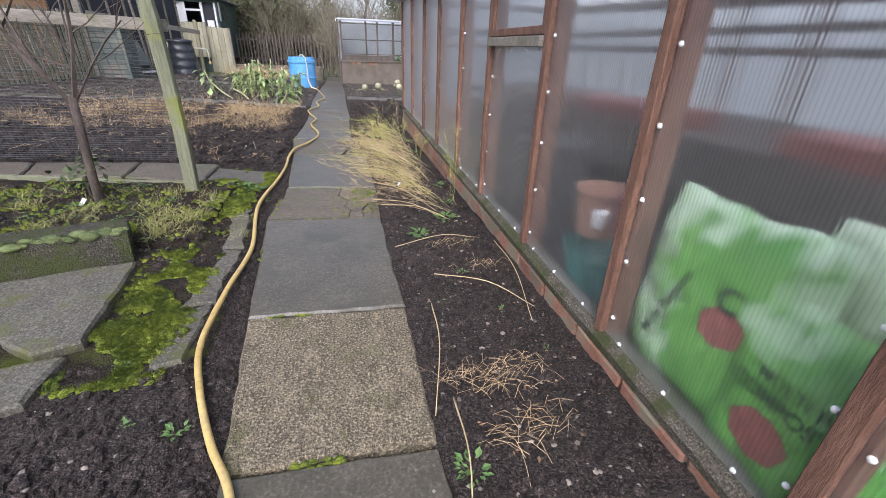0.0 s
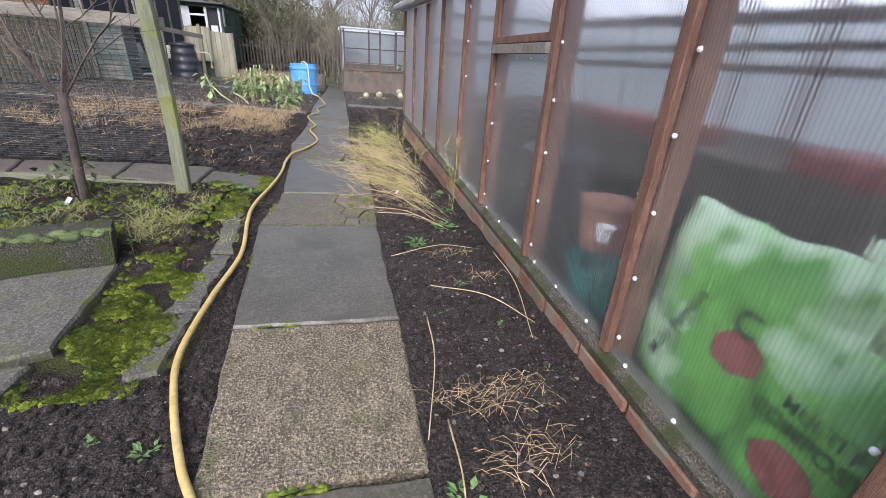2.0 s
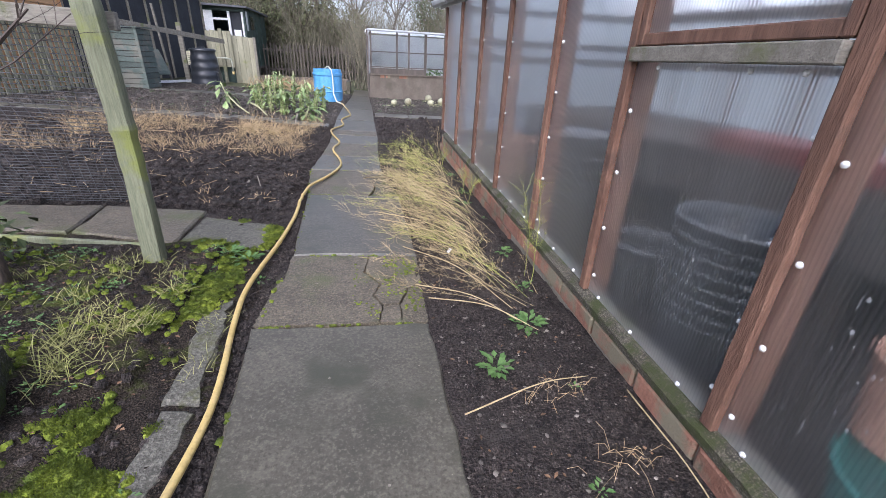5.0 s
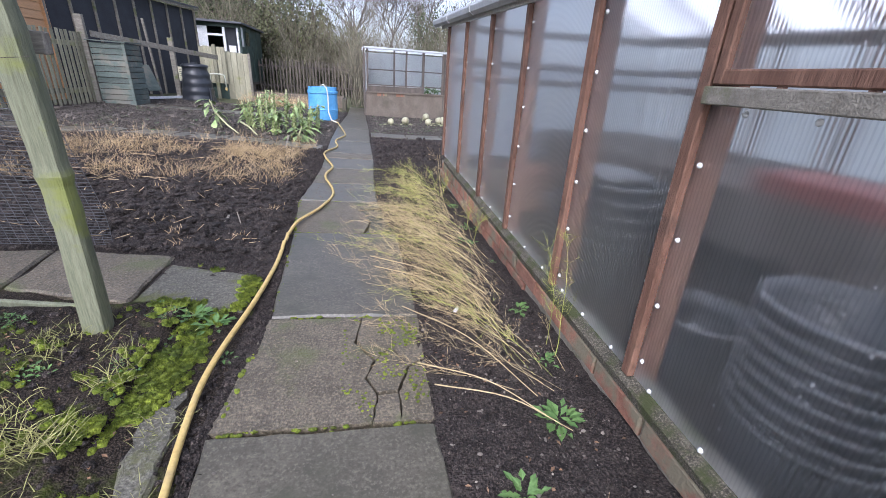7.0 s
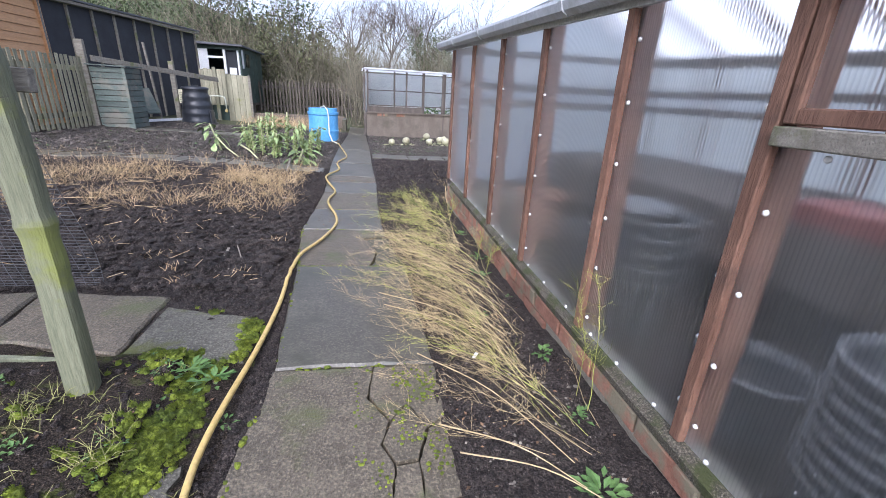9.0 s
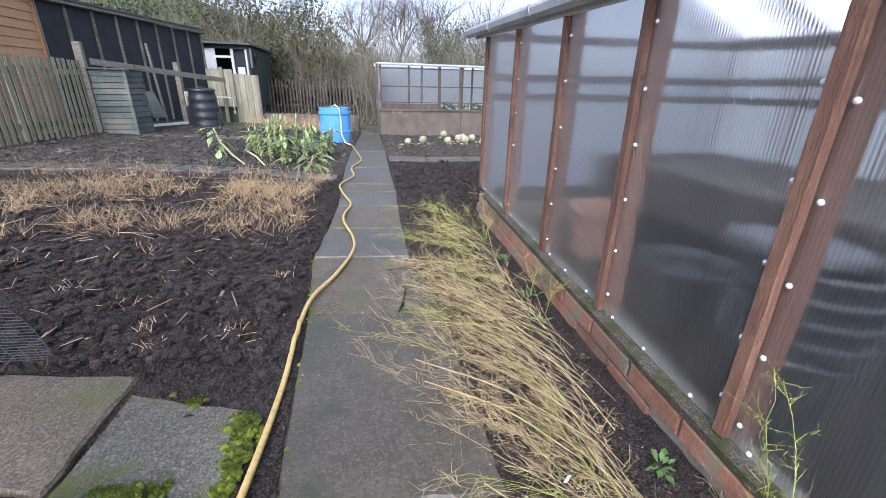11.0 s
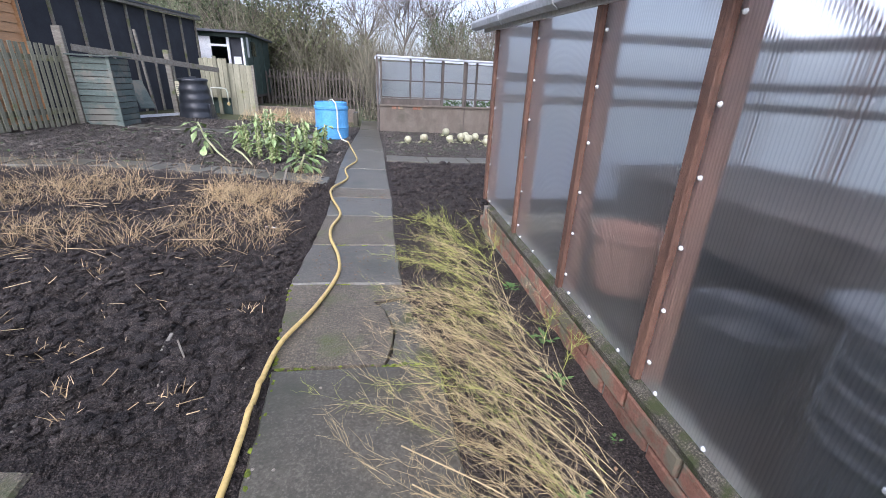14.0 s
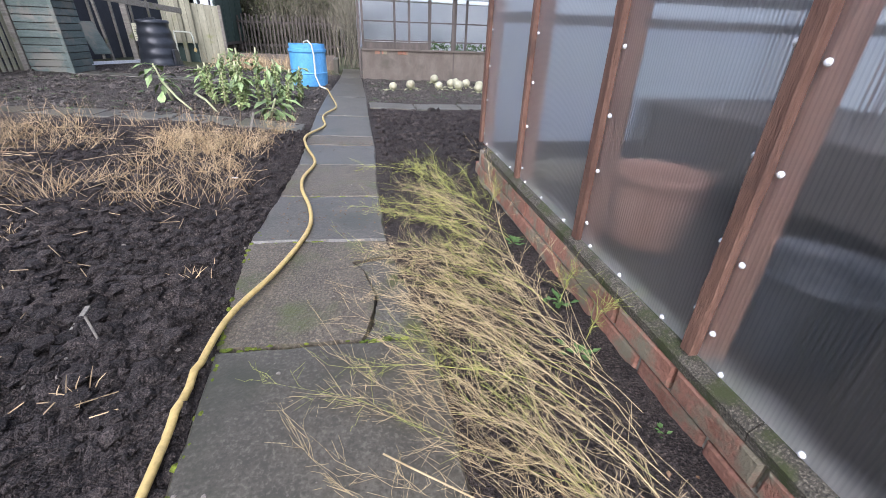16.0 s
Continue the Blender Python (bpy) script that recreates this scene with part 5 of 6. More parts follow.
def concrete_corner():
    g = thing("concrete_kerb", (-1.4, 1.95, 0.1), "thick mossy concrete kerb block with cushion moss on top", "kerb")
    v, f = [], []
    n = 18
    for k in range(n + 1):
        x = -2.4 + 1.44 * k / n
        y = 1.93 + 0.36 * (x + 0.95)
        z = lay(x)
        j = 0.012 * (rng.random(4) - 0.5)
        v += [(x, y, z - 0.03), (x - 0.02, y + 0.06 + j[0], z + 0.1 + j[1]), (x - 0.03, y + 0.09, z + 0.125 + j[2]), (x - 0.1, y + 0.27 + j[3], z + 0.12), (x - 0.1, y + 0.28, z - 0.03)]
    for k in range(n):
        for c in range(5):
            f.append((k * 5 + c, k * 5 + 5 + c, k * 5 + 5 + (c + 1) % 5, k * 5 + (c + 1) % 5))
    f += [(0, 1, 2, 3, 4), tuple(n * 5 + c for c in range(4, -1, -1))]
    part("body", Geo().add(v, f), MOSSC, g)
    cushion = Geo()
    for k in range(80):
        x = -2.3 + 1.32 * (k + 3 * rng.random()) / 82
        y = 1.93 + 0.36 * (x + 0.95) + 0.085 + 0.06 * rng.random()
        r = 0.012 + 0.022 * rng.random() ** 1.5
        cushion.blob((x, y, lay(x) + 0.122), (r * 1.2, r, r * near(0.5, 0.8)), 0.05, True)
        for _ in range(50):
            w = rng.normal(0, 1, 3)
            w[2] = abs(w[2])
            w /= np.linalg.norm(w)
            cushion.leaf(np.array((x, y, lay(x) + 0.122)) + w * (r * 1.17, r * 0.97, r * 0.72), w, (1, 0, 0), 0.006, 0.003)
    ob = part("moss_cushion", cushion, mat("grey_green_moss", (0.1, 0.14, 0.045), (0.22, 0.26, 0.1), 20, 0.95, 0.8, 240, vary=0.25, island=True), g, "pale green cushion moss", smooth=True)
    ob["kind"] = "stuff"
    p = thing("pavement_corner", (-1.2, 1.5, 0.03), "cracked grey concrete slabs with mossy edges", "path", kind="structure")
    for c, t in (([(-1.4, 1.73), (-2.4, 1.4), (-2.4, 0.95), (-1.32, 1.2), (-1.13, 1.36)], 0.035), ([(-1.37, 1.745), (-1.115, 1.37), (-0.99, 1.3), (-0.885, 1.34), (-0.93, 1.9)], 0.038), ([(-1.02, 1.05), (-0.9, 1.1), (-0.9, 1.29), (-1.0, 1.27), (-1.28, 1.18)], 0.03)):
        part("slab", slab_geo(c, t, 0.07, 0.007), MOSSLAB, p)
    for c in ([(-0.66, 1.2), (-0.57, 1.24), (-0.575, 1.55), (-0.67, 1.52)], [(-0.66, 1.54), (-0.565, 1.57), (-0.54, 2.0), (-0.62, 2.04)], [(-0.63, 2.06), (-0.545, 2.03), (-0.6, 2.6), (-0.67, 2.5)]):
        part("slab", slab_geo(c[:], 0.012, 0.04, 0.012, 0.04), MOSSLAB, p)


concrete_corner()


def scatter_stuff(name, geo, material, label, category, smooth=False):
    return put(name, geo, material, smooth=smooth, label=label, category=category, kind="stuff")


def moss_patch():
    m = Geo()
    fuzz = Geo()
    for k in range(5600):
        k = int(k / 3.1)
        if k < 950:
            y = near(1.14, 2.05)
            q = (y - 1.14) / 0.9
            x = -0.77 + 0.06 * q + rng.normal(0, 0.075)
            if not -0.93 < x < -0.6:
                continue
        elif k < 1250:
            y = near(2.3, 3.02)
            x = -0.7 + rng.normal(0, 0.07)
            if x > -0.6:
                continue
        elif k < 1330:
            x, y = near(-1.0, -0.55), near(3.04, 3.12)
        elif k < 1400:
            x, y = rng.normal(-0.565, 0.025), near(3.1, 3.5)
        elif k < 1455:
            x = near(-0.98, -0.55)
            y = 3.47 - 0.27 * (x + 0.98) + rng.normal(0, 0.025)
        elif k < 1490:
            x, y = near(0.0, 0.15), near(2.62, 2.98)
            if rng.random() < 0.6:
                continue
        else:
            x, y = near(-2.2, -0.62), near(2.05, 3.05)
        if hashn(x, y, 7, 2.2) < (-0.12 if y < 2.05 else 0.02):
            continue
        r = near(0.006, 0.017) if x < 0 else near(0.003, 0.008)
        z = (ground_height(x, y) if x < 0 else lay(x) + 0.01) + 0.004
        if -1.0 < x < -0.53 and 3.04 < y < 3.5:
            z = max(z, lay(x) + 0.016)
        m.blob((x, y, z), (r, r, r * near(0.4, 0.75)), 0.3)
        for _ in range(13 if x < 0 else 2):
            a = rng.random() * 6.28
            q = rng.random() ** 0.5 * r
            w = rng.normal(0, 0.5, 3)
            w[2] = 1
            fuzz.leaf((x + q * math.cos(a), y + q * math.sin(a), z + r * 0.3), w, (1, 0, 0), near(0.006, 0.013), 0.0035)
    for _ in range(520):
        x, y = near(-0.14, 0.15), near(2.42, 2.97)
        if hashn(x, y, 11, 6.1) + 0.9 * (x - 0.02) > 0.06:
            r = near(0.002, 0.006)
            m.blob((x, y, lay(x) + 0.012), (r * 1.3, r * 1.3, r * 0.6), 0.3)
    for yj, x0, x1 in ((0.8, -0.36, -0.1), (1.43, -0.4, -0.2), (2.39, -0.47, 0.1), (2.98, -0.42, 0.1), (3.97, -0.46, 0.1), (4.67, -0.5, 0.0), (5.24, -0.45, 0.0)):
        for _ in range(50):
            x, y, r = near(x0, x1), yj + rng.normal(0, 0.006), near(0.003, 0.009)
            if hashn(x, y, 9, 4.4) > -0.1:
                m.blob((x, y, lay(x) + 0.008), (r * 1.6, r, r * 0.6), 0.3)
    for k in range(110):
        y = near(0.3, 5.0)
        x = np.interp(y, EDGE_Y, EDGE_L) + abs(rng.normal(0, 0.012))
        if hashn(x, y, 4, 1.4) > 0.05:
            r = near(0.004, 0.012)
            m.blob((x, y, lay(x) + 0.012), (r, r * 1.4, r * 0.5), 0.3)
    scatter_stuff("moss", m, MOSS, "bright yellow-green moss cushions on the slab edges", "moss", True)
    scatter_stuff("moss_tips", fuzz, MOSS, "fine bright green moss shoots", "moss")


moss_patch()


def clods():
    g = Geo()
    for k in range(15000):
        x, y = near(-3.6, -0.55), near(3.66, 6.9)
        if rng.random() < 0.3:
            x, y = near(-1.7, -0.5), near(3.66, 5.2)
        if x > -0.57 and y < 6.9:
            continue
        r = 0.004 + 0.019 * rng.random() ** 3
        g.blob((x, y, ground_height(x, y) + r * 0.2), (r * near(0.8, 1.5), r * near(0.8, 1.5), r * near(0.6, 1.1)), 0.5)
    for k in range(9000):
        x, y = near(-1.9, -0.56), near(3.55, 5.2)
        r = near(0.0025, 0.008)
        g.blob((x, y, ground_height(x, y) + r * 0.3), (r * near(0.8, 1.5), r * near(0.8, 1.5), r), 0.4)
    for k in range(1500):
        x, y = near(-3.2, -0.6), 3.7 + 3.1 * rng.random() ** 1.3
        r = near(0.012, 0.032)
        g.blob((x, y, ground_height(x, y) + r * 0.05), (r * near(0.8, 1.6), r * near(0.8, 1.4), r * near(0.5, 0.9)), 0.42)
    scatter_stuff("soil_clods", g, CLOD, "lumpy dark dug soil clods", "soil")
    g = Geo()
    for k in range(5200):
        if k < 2600:
            x, y = near(0.16, 0.71), near(0.25, 3.6) if k % 3 else near(0.25, 6)
        elif k < 4100:
            x, y = near(-1.4, -0.42), near(0.35, 1.25)
        elif k < 4300:
            x, y = near(-1.0, -0.55), near(3.36, 3.68)
        else:
            x, y = near(-2.2, -0.62), near(1.9, 3.05)
        r = 0.004 + 0.01 * rng.random() ** 2
        g.blob((x, y, ground_height(x, y) + r * 0.2), (r * near(0.8, 1.5), r * near(0.8, 1.5), r), 0.3)
    scatter_stuff("soil_crumbs", g, CLOD, "fine dark soil crumbs", "soil")
    g = Geo()
    for k in range(2600):
        y = near(0.3, 7.0)
        x = np.interp(y, EDGE_Y, EDGE_L) - 0.005 - abs(rng.normal(0, 0.05))
        r = 0.003 + 0.009 * rng.random() ** 2
        g.blob((x, y, ground_height(x, y) + r * 0.2), (r * near(0.8, 1.5), r * near(0.8, 1.5), r), 0.35)
    put("edge_crumbs", g, CLOD, label="dark soil crumbs along the slab edges", category="soil", kind="stuff")
    g = Geo()
    for k in range(2200):
        x, y = near(0.12, 2.2), near(5.5, 8.35)
        if x > 0.7 and y < 5.6:
            continue
        r = 0.008 + 0.024 * rng.random() ** 2
        g.blob((x, y, ground_height(x, y) + r * 0.2), (r * near(0.8, 1.5), r * near(0.8, 1.5), r), 0.45)
    put("bed_clods", g, CLOD, label="lumpy dark dug soil beyond the greenhouse", category="soil", kind="stuff")
    g = Geo()
    for k in range(4200):
        x, y = (near(-4.8, -0.5), near(7.6, 12.4)) if k % 4 else (near(0.15, 2.8), near(8.95, 12.1))
        if -4.3 < x < -1.0 and 10.2 < y < 10.95:
            continue
        r = 0.008 + 0.022 * rng.random() ** 2
        g.blob((x, y, ground_height(x, y) + r * 0.2), (r * near(0.8, 1.6), r * near(0.8, 1.6), r * 0.8), 0.45)
    put("bed_crumbs", g, BEDCLOD, label="grey-brown crumbly soil of the far beds", category="soil", kind="stuff")
    g = Geo()
    for k in range(1500):
        if k < 800:
            x, y = near(0.17, 0.7), near(0.3, 3.2)
        elif k < 1200:
            x, y = near(-1.4, -0.45), near(0.35, 1.25)
        else:
            x, y = near(-1.6, -0.5), near(3.7, 5.2)
        r = 0.0018 + 0.006 * rng.random() ** 3
        g.blob((x, y, ground_height(x, y) + r * 0.3), (r * near(0.8, 1.6), r * near(0.8, 1.4), r * 0.7), 0.22)
    for k in range(260):
        y = near(0.4, 7.5)
        l, r2 = np.interp(y, EDGE_Y, EDGE_L), np.interp(y, EDGE_Y, EDGE_R)
        x = l + (r2 - l) * (rng.random() if k % 3 else 1 - 0.12 * rng.random())
        r = 0.0015 + 0.004 * rng.random() ** 3
        g.blob((x, y, lay(x) + 0.015 + r * 0.3), (r * near(0.8, 1.6), r * near(0.8, 1.4), r * 0.6), 0.25)
    scatter_stuff("pebbles", g, STONE, "small pale pebbles strewn over the soil", "pebbles")


clods()


def blade_tuft(geo, x, y, n, h, lean=(0, 0), spread=0.5, r=0.0012, base=0.03):
    for _ in range(n):
        px, py = x + rng.normal(0, base), y + rng.normal(0, base)
        z = ground_height(px, py)
        hh = h * near(0.5, 1.1)
        w = np.array((lean[0] + rng.normal(0, spread), lean[1] + rng.normal(0, spread), 1.0))
        w /= np.linalg.norm(w)
        b = np.array((px, py, z))
        droop = near(0.05, 0.35)
        pts = [b, b + w * hh * 0.5 + (w[0] * hh * droop * 0.3, w[1] * hh * droop * 0.3, 0), b + w * hh + (w[0] * hh * droop, w[1] * hh * droop, -hh * droop * 0.6)]
        geo.tube(pts, (r, r * 0.8, r * 0.3), 3, cap=False)


def dead_grass():
    g = Geo()
    for k in range(300):
        x, y = near(-3.4, -0.62), near(4.95, 6.8)
        if k < 50:
            x, y = near(-1.5, -0.65), near(6.0, 6.85)
        if hashn(x, y, 2.0, 8.0) < 0.0:
            continue
        blade_tuft(g, x, y, 15, 0.19, (rng.normal(0.2, 0.3), rng.normal(-0.2, 0.3)), 0.5, 0.0013, 0.05)
    for k in range(110):
        x, y = near(-3.4, -0.62), near(4.9, 6.9)
        a = rng.random() * 6.28
        L = near(0.1, 0.3)
        z = ground_height(x, y) + 0.025
        g.tube([(x, y, z), (x + math.cos(a) * L, y + math.sin(a) * L * 0.5, z + near(-0.01, 0.03))], 0.002, 3)
    scatter_stuff("dead_grass", g, TAN, "tufts of dry tan grass on dug soil", "grass")
    g = Geo()
    for k in range(70):
        x, y = near(-2.6, -0.6), near(3.7, 5.0)
        a = rng.random() * 6.28
        L = near(0.03, 0.12)
        z = ground_height(x, y) + 0.02
        g.tube([(x, y, z), (x + math.cos(a) * L, y + math.sin(a) * L, z + near(0, 0.03))], 0.0018, 3)
    for x, y in ((-1.3, 4.1), (-1.22, 4.14), (-1.62, 4.3), (-1.55, 4.85), (-1.5, 4.84), (-0.75, 3.82), (-1.05, 3.78), (-1.1, 3.86), (-0.66, 4.4), (-2.1, 4.6)):
        blade_tuft(g, x, y, 12, 0.06, (0, 0), 0.5, 0.0021, 0.025)
    scatter_stuff("stubble", g, TAN, "broken dry stalks and stubble in the soil", "stubble")
    g = Geo()
    extra = [(near(-2.4, -0.75), near(2.1, 3.0), 22, 0.06) for _ in range(34)]
    for x, y, n, h in extra + [(-0.86, 2.37, 90, 0.1), (-0.93, 2.17, 70, 0.1), (-1.36, 2.5, 60, 0.08), (-1.0, 2.3, 60, 0.11), (-1.5, 2.3, 60, 0.08), (-0.8, 2.6, 50, 0.08), (-1.2, 2.15, 50, 0.09), (-1.1, 2.55, 50, 0.07), (-0.62, 2.45, 40, 0.06), (-0.61, 2.2, 30, 0.06), (-1.7, 2.6, 60, 0.08), (-0.75, 3.0, 20, 0.05), (-1.0, 2.42, 50, 0.08)]:
        blade_tuft(g, x, y, n, h, (0.1, -0.1), 0.7, 0.0012, 0.035)
    scatter_stuff("grass_tufts", g, GRASS, "yellowing grass tufts between weeds and moss", "grass")


dead_grass()


def asparagus():
    straw, fern = Geo(), Geo()

    def stalk(geo, p, way, L, r, twigs, tw):
        way = np.array(way, float)
        way /= np.linalg.norm(way)
        pts = [np.array(p, float)]
        n = 7
        for k in range(n):
            way = way + (rng.normal(0, 0.1), rng.normal(0, 0.1), -0.075 + rng.normal(0, 0.04))
            way /= np.linalg.norm(way)
            q = pts[-1] + way * L / n
            q[2] = max(q[2], lay(q[0]) + near(0.014, 0.035))
            pts.append(q)
        geo.tube(pts, np.linspace(r, r * 0.35, n + 1), 4, cap=False)
        for _ in range(twigs):
            q = near(0.3, 1.0) * n
            i = min(n - 1, int(q))
            b = pts[i] + (pts[i + 1] - pts[i]) * (q - i)
            w = (pts[i + 1] - pts[i]) / np.linalg.norm(pts[i + 1] - pts[i]) * near(0.5, 1.0) + rng.normal(0, 0.5, 3)
            ln = tw * near(0.5, 1.2)
            e = b + w * ln
            e[2] = max(e[2], lay(e[0]) + 0.014)
            m = (b + e) / 2 + rng.normal(0, ln * 0.12, 3)
            geo.tube([b, m, e], (0.0006, 0.0005, 0.0003), 3, cap=False)
            for _ in range(3):
                s = b + (e - b) * near(0.3, 1)
                geo.tube([s, s + (w + rng.normal(0, 0.5, 3)) * ln * 0.35], (0.0005, 0.0003), 3, cap=False)
    # clumps rooted by the greenhouse, blown over towards the path
    for cx, cy, n_dry, n_green, reach in ((0.56, 2.52, 13, 3, 0.75), (0.55, 2.8, 10, 3, 0.7), (0.55, 3.3, 24, 7, 0.95), (0.5, 3.05, 12, 3, 0.7), (0.6, 3.62, 16, 5, 0.85), (0.58, 3.95, 15, 5, 0.8),
                                          (0.6, 4.3, 9, 9, 0.75), (0.6, 4.7, 7, 14, 0.75), (0.6, 5.1, 4, 13, 0.65), (0.5, 5.45, 2, 8, 0.5)):
        n_dry, n_green = int(n_dry * 0.9), int(n_green * 0.7)
        for k in range(n_dry + n_green):
            x, y = cx + rng.normal(0, 0.05), cy + rng.normal(0, 0.09)
            w = (near(-0.75, -0.05), near(0.2, 1.0), near(0.02, 0.36))
            stalk(straw if k < n_dry else fern, (min(x, 0.68), y, lay(x)), w, reach * near(0.6, 1.1), near(0.0006, 0.0014), 22, 0.085)
    for y, tall in ((2.66, 0.5), (2.74, 0.42), (3.9, 0.16), (4.1, 0.2), (5.0, 0.16)):
        stalk(fern, (0.66, y, lay(0.6)), (near(-0.1, 0.05), near(-0.1, 0.1), 1.3), tall, 0.0018, 26, 0.07)
    scatter_stuff("dry_asparagus", straw, STRAW, "fallen dry straw-coloured asparagus stalks over the path edge", "dry plants")
    scatter_stuff("asparagus_fern", fern, FERN, "feathery yellow-green asparagus fern lying beside the greenhouse", "ferns")
    for a, b in (((0.24, 1.37), (0.15, 0.88)), ((0.21, 0.92), (0.14, 0.5)), ((0.17, 1.89), (0.62, 2.04)), ((0.7, 1.95), (0.61, 1.26)), ((0.16, 2.5), (0.55, 2.3)), ((0.12, 2.62), (0.5, 2.36)), ((0.1, 2.98), (0.5, 2.45)), ((-0.02, 3.55), (0.5, 3.1)), ((0.0, 3.42), (0.42, 3.05)), ((0.3, 1.6), (0.66, 1.35))):
        m = ((a[0] + b[0]) / 2 + 0.02, (a[1] + b[1]) / 2)
        z = 0.03 + 0.03 * rng.random()
        s = put("dry_stalk", Geo().tube(smooth_line([(a[0], a[1], lay(a[0]) + z), (m[0], m[1], lay(m[0]) + z + 0.02), (b[0], b[1], lay(b[0]) + 0.02)], 5), np.linspace(0.0024, 0.0014, 11), 6), STRAW, smooth=True)
        tagged(s, "single dry yellow stalk lying on dark soil", "stalk", "fallen stalks")
    g = Geo()
    for x, y in ((0.32, 1.03), (0.38, 0.98), (0.44, 0.82), (0.36, 0.8), (0.26, 1.02), (0.5, 2.0), (0.55, 1.75), (0.45, 1.05)):
        for _ in range(26):
            px, py = x + rng.normal(0, 0.05), y + rng.normal(0, 0.025)
            a = rng.normal(0.0, 0.9)
            L = near(0.03, 0.1)
            z = lay(px) + 0.014
            s = rng.choice((-1, 1))
            g.tube([(px, py, z), (px + s * math.cos(a) * L * 0.5, py + math.sin(a) * L * 0.5, z + near(0.005, 0.03)), (px + s * math.cos(a) * L, py + math.sin(a) * L, z)], 0.0007, 3, cap=False)
    scatter_stuff("matted_grass", g, TAN, "flattened mats of dry grass on soil", "grass")


asparagus()


def rosette(geo, x, y, r, n, zz=None):
    z = ground_height(x, y) if zz is None else zz
    for k in range(n):
        a = rng.random() * 6.28
        L = r * near(0.3, 0.7)
        s = r * near(0, 0.7)
        geo.leaf((x + s * math.cos(a), y + s * math.sin(a), z + 0.004 + r * 0.25 * rng.random()), (math.cos(a), math.sin(a), near(0.15, 0.7)), (0, 0, 1), L, L * near(0.4, 0.65))


def weeds():
    for x, y, r, n in ((0.21, 0.71, 0.05, 22), (0.45, 1.66, 0.035, 12), (0.33, 2.12, 0.06, 40), (0.66, 4.11, 0.06, 24), (0.6, 3.83, 0.06, 22), (0.68, 3.53, 0.03, 10), (0.53, 2.35, 0.07, 40), (0.62, 2.65, 0.05, 24), (-0.51, 0.95, 0.04, 16), (-0.64, 1.0, 0.025, 9), (-0.75, 1.25, 0.03, 10),
                       (-0.6, 1.78, 0.03, 8), (-0.62, 2.95, 0.07, 36), (-0.72, 3.0, 0.07, 36), (-0.53, 2.72, 0.04, 12), (0.52, 1.35, 0.025, 9), (0.3, 1.45, 0.02, 7), (0.55, 2.0, 0.03, 9), (0.64, 3.0, 0.06, 20), (0.45, 3.35, 0.05, 14), (0.66, 4.6, 0.06, 20), (0.6, 1.1, 0.02, 8)):
        w = thing("weed", (x, y, ground_height(x, y)), "small fresh green weed growing in dark soil", "weed", "weeds")
        for _ in range(n):
            g = Geo()
            rosette(g, x, y, r, 1)
            part("leaf", g, LEAF, w)
    g = Geo()
    for k in range(620):
        x, y = near(-2.6, -0.72), near(2.05, 3.05)
        if hashn(x, y, 3.2, 5.5) < -0.05 or (x > -0.95 and rng.random() < 0.5):
            continue
        rosette(g, x, y, near(0.015, 0.04), 7)
    for k in range(160):
        x, y = near(-4.4, -0.7), near(7.6, 10.2)
        rosette(g, x, y, near(0.02, 0.06), 7)
    for k in range(160):
        x, y = near(0.15, 2.6), near(8.95, 12.0)
        rosette(g, x, y, near(0.02, 0.06), 7)
    scatter_stuff("weed_cover", g, LEAF, "low mixed weeds covering the ground", "weeds")
    g = Geo()
    for k in range(1500):
        if k < 380:
            x, y = near(-2.4, -0.6), near(1.95, 3.05)
        elif k < 600:
            x, y = near(0.17, 0.7), near(0.4, 3.5)
        elif k < 760:
            x, y = near(0.2, 2.4), near(9.0, 11.9)
        elif k < 1250:
            x, y = near(-4.6, -0.7), near(7.7, 12.2)
        else:
            x, y = near(-0.44, 0.08), rng.normal(6.45, 0.12) if k % 2 else rng.normal(4.95, 0.15)
        a = rng.random() * 6.28
        g.leaf((x, y, (lay(x) + 0.02 if k >= 1250 else ground_height(x, y) + 0.008)), (math.cos(a), math.sin(a), near(-0.1, 0.3)), (0, 0, 1), near(0.007, 0.022), near(0.005, 0.012))
    scatter_stuff("dead_leaves", g, mat("brown_leaf", (0.14, 0.075, 0.035), (0.26, 0.17, 0.1), 9, 0.85, 0.1, 60, vary=0.5, island=True), "scattered brown dead leaves", "leaves")
    b = Geo()
    for k in range(60):
        p = (-1.5 + rng.normal(0, 0.06), 2.8 + rng.normal(0, 0.05), 0.22 + rng.normal(0, 0.06))
        b.leaf(p, rng.normal(0, 1, 3), (0, 0, 1), near(0.04, 0.07), 0.035)
    t = thing("low_shrub", (-1.5, 2.8, 0.05), "small dark evergreen shrub behind the fruit tree", "shrub")
    part("stem", Geo().tube([(-1.5, 2.8, 0.04), (-1.49, 2.8, 0.2)], 0.006, 6), BARK, t)
    part("foliage", b, EVERG, t)


weeds()


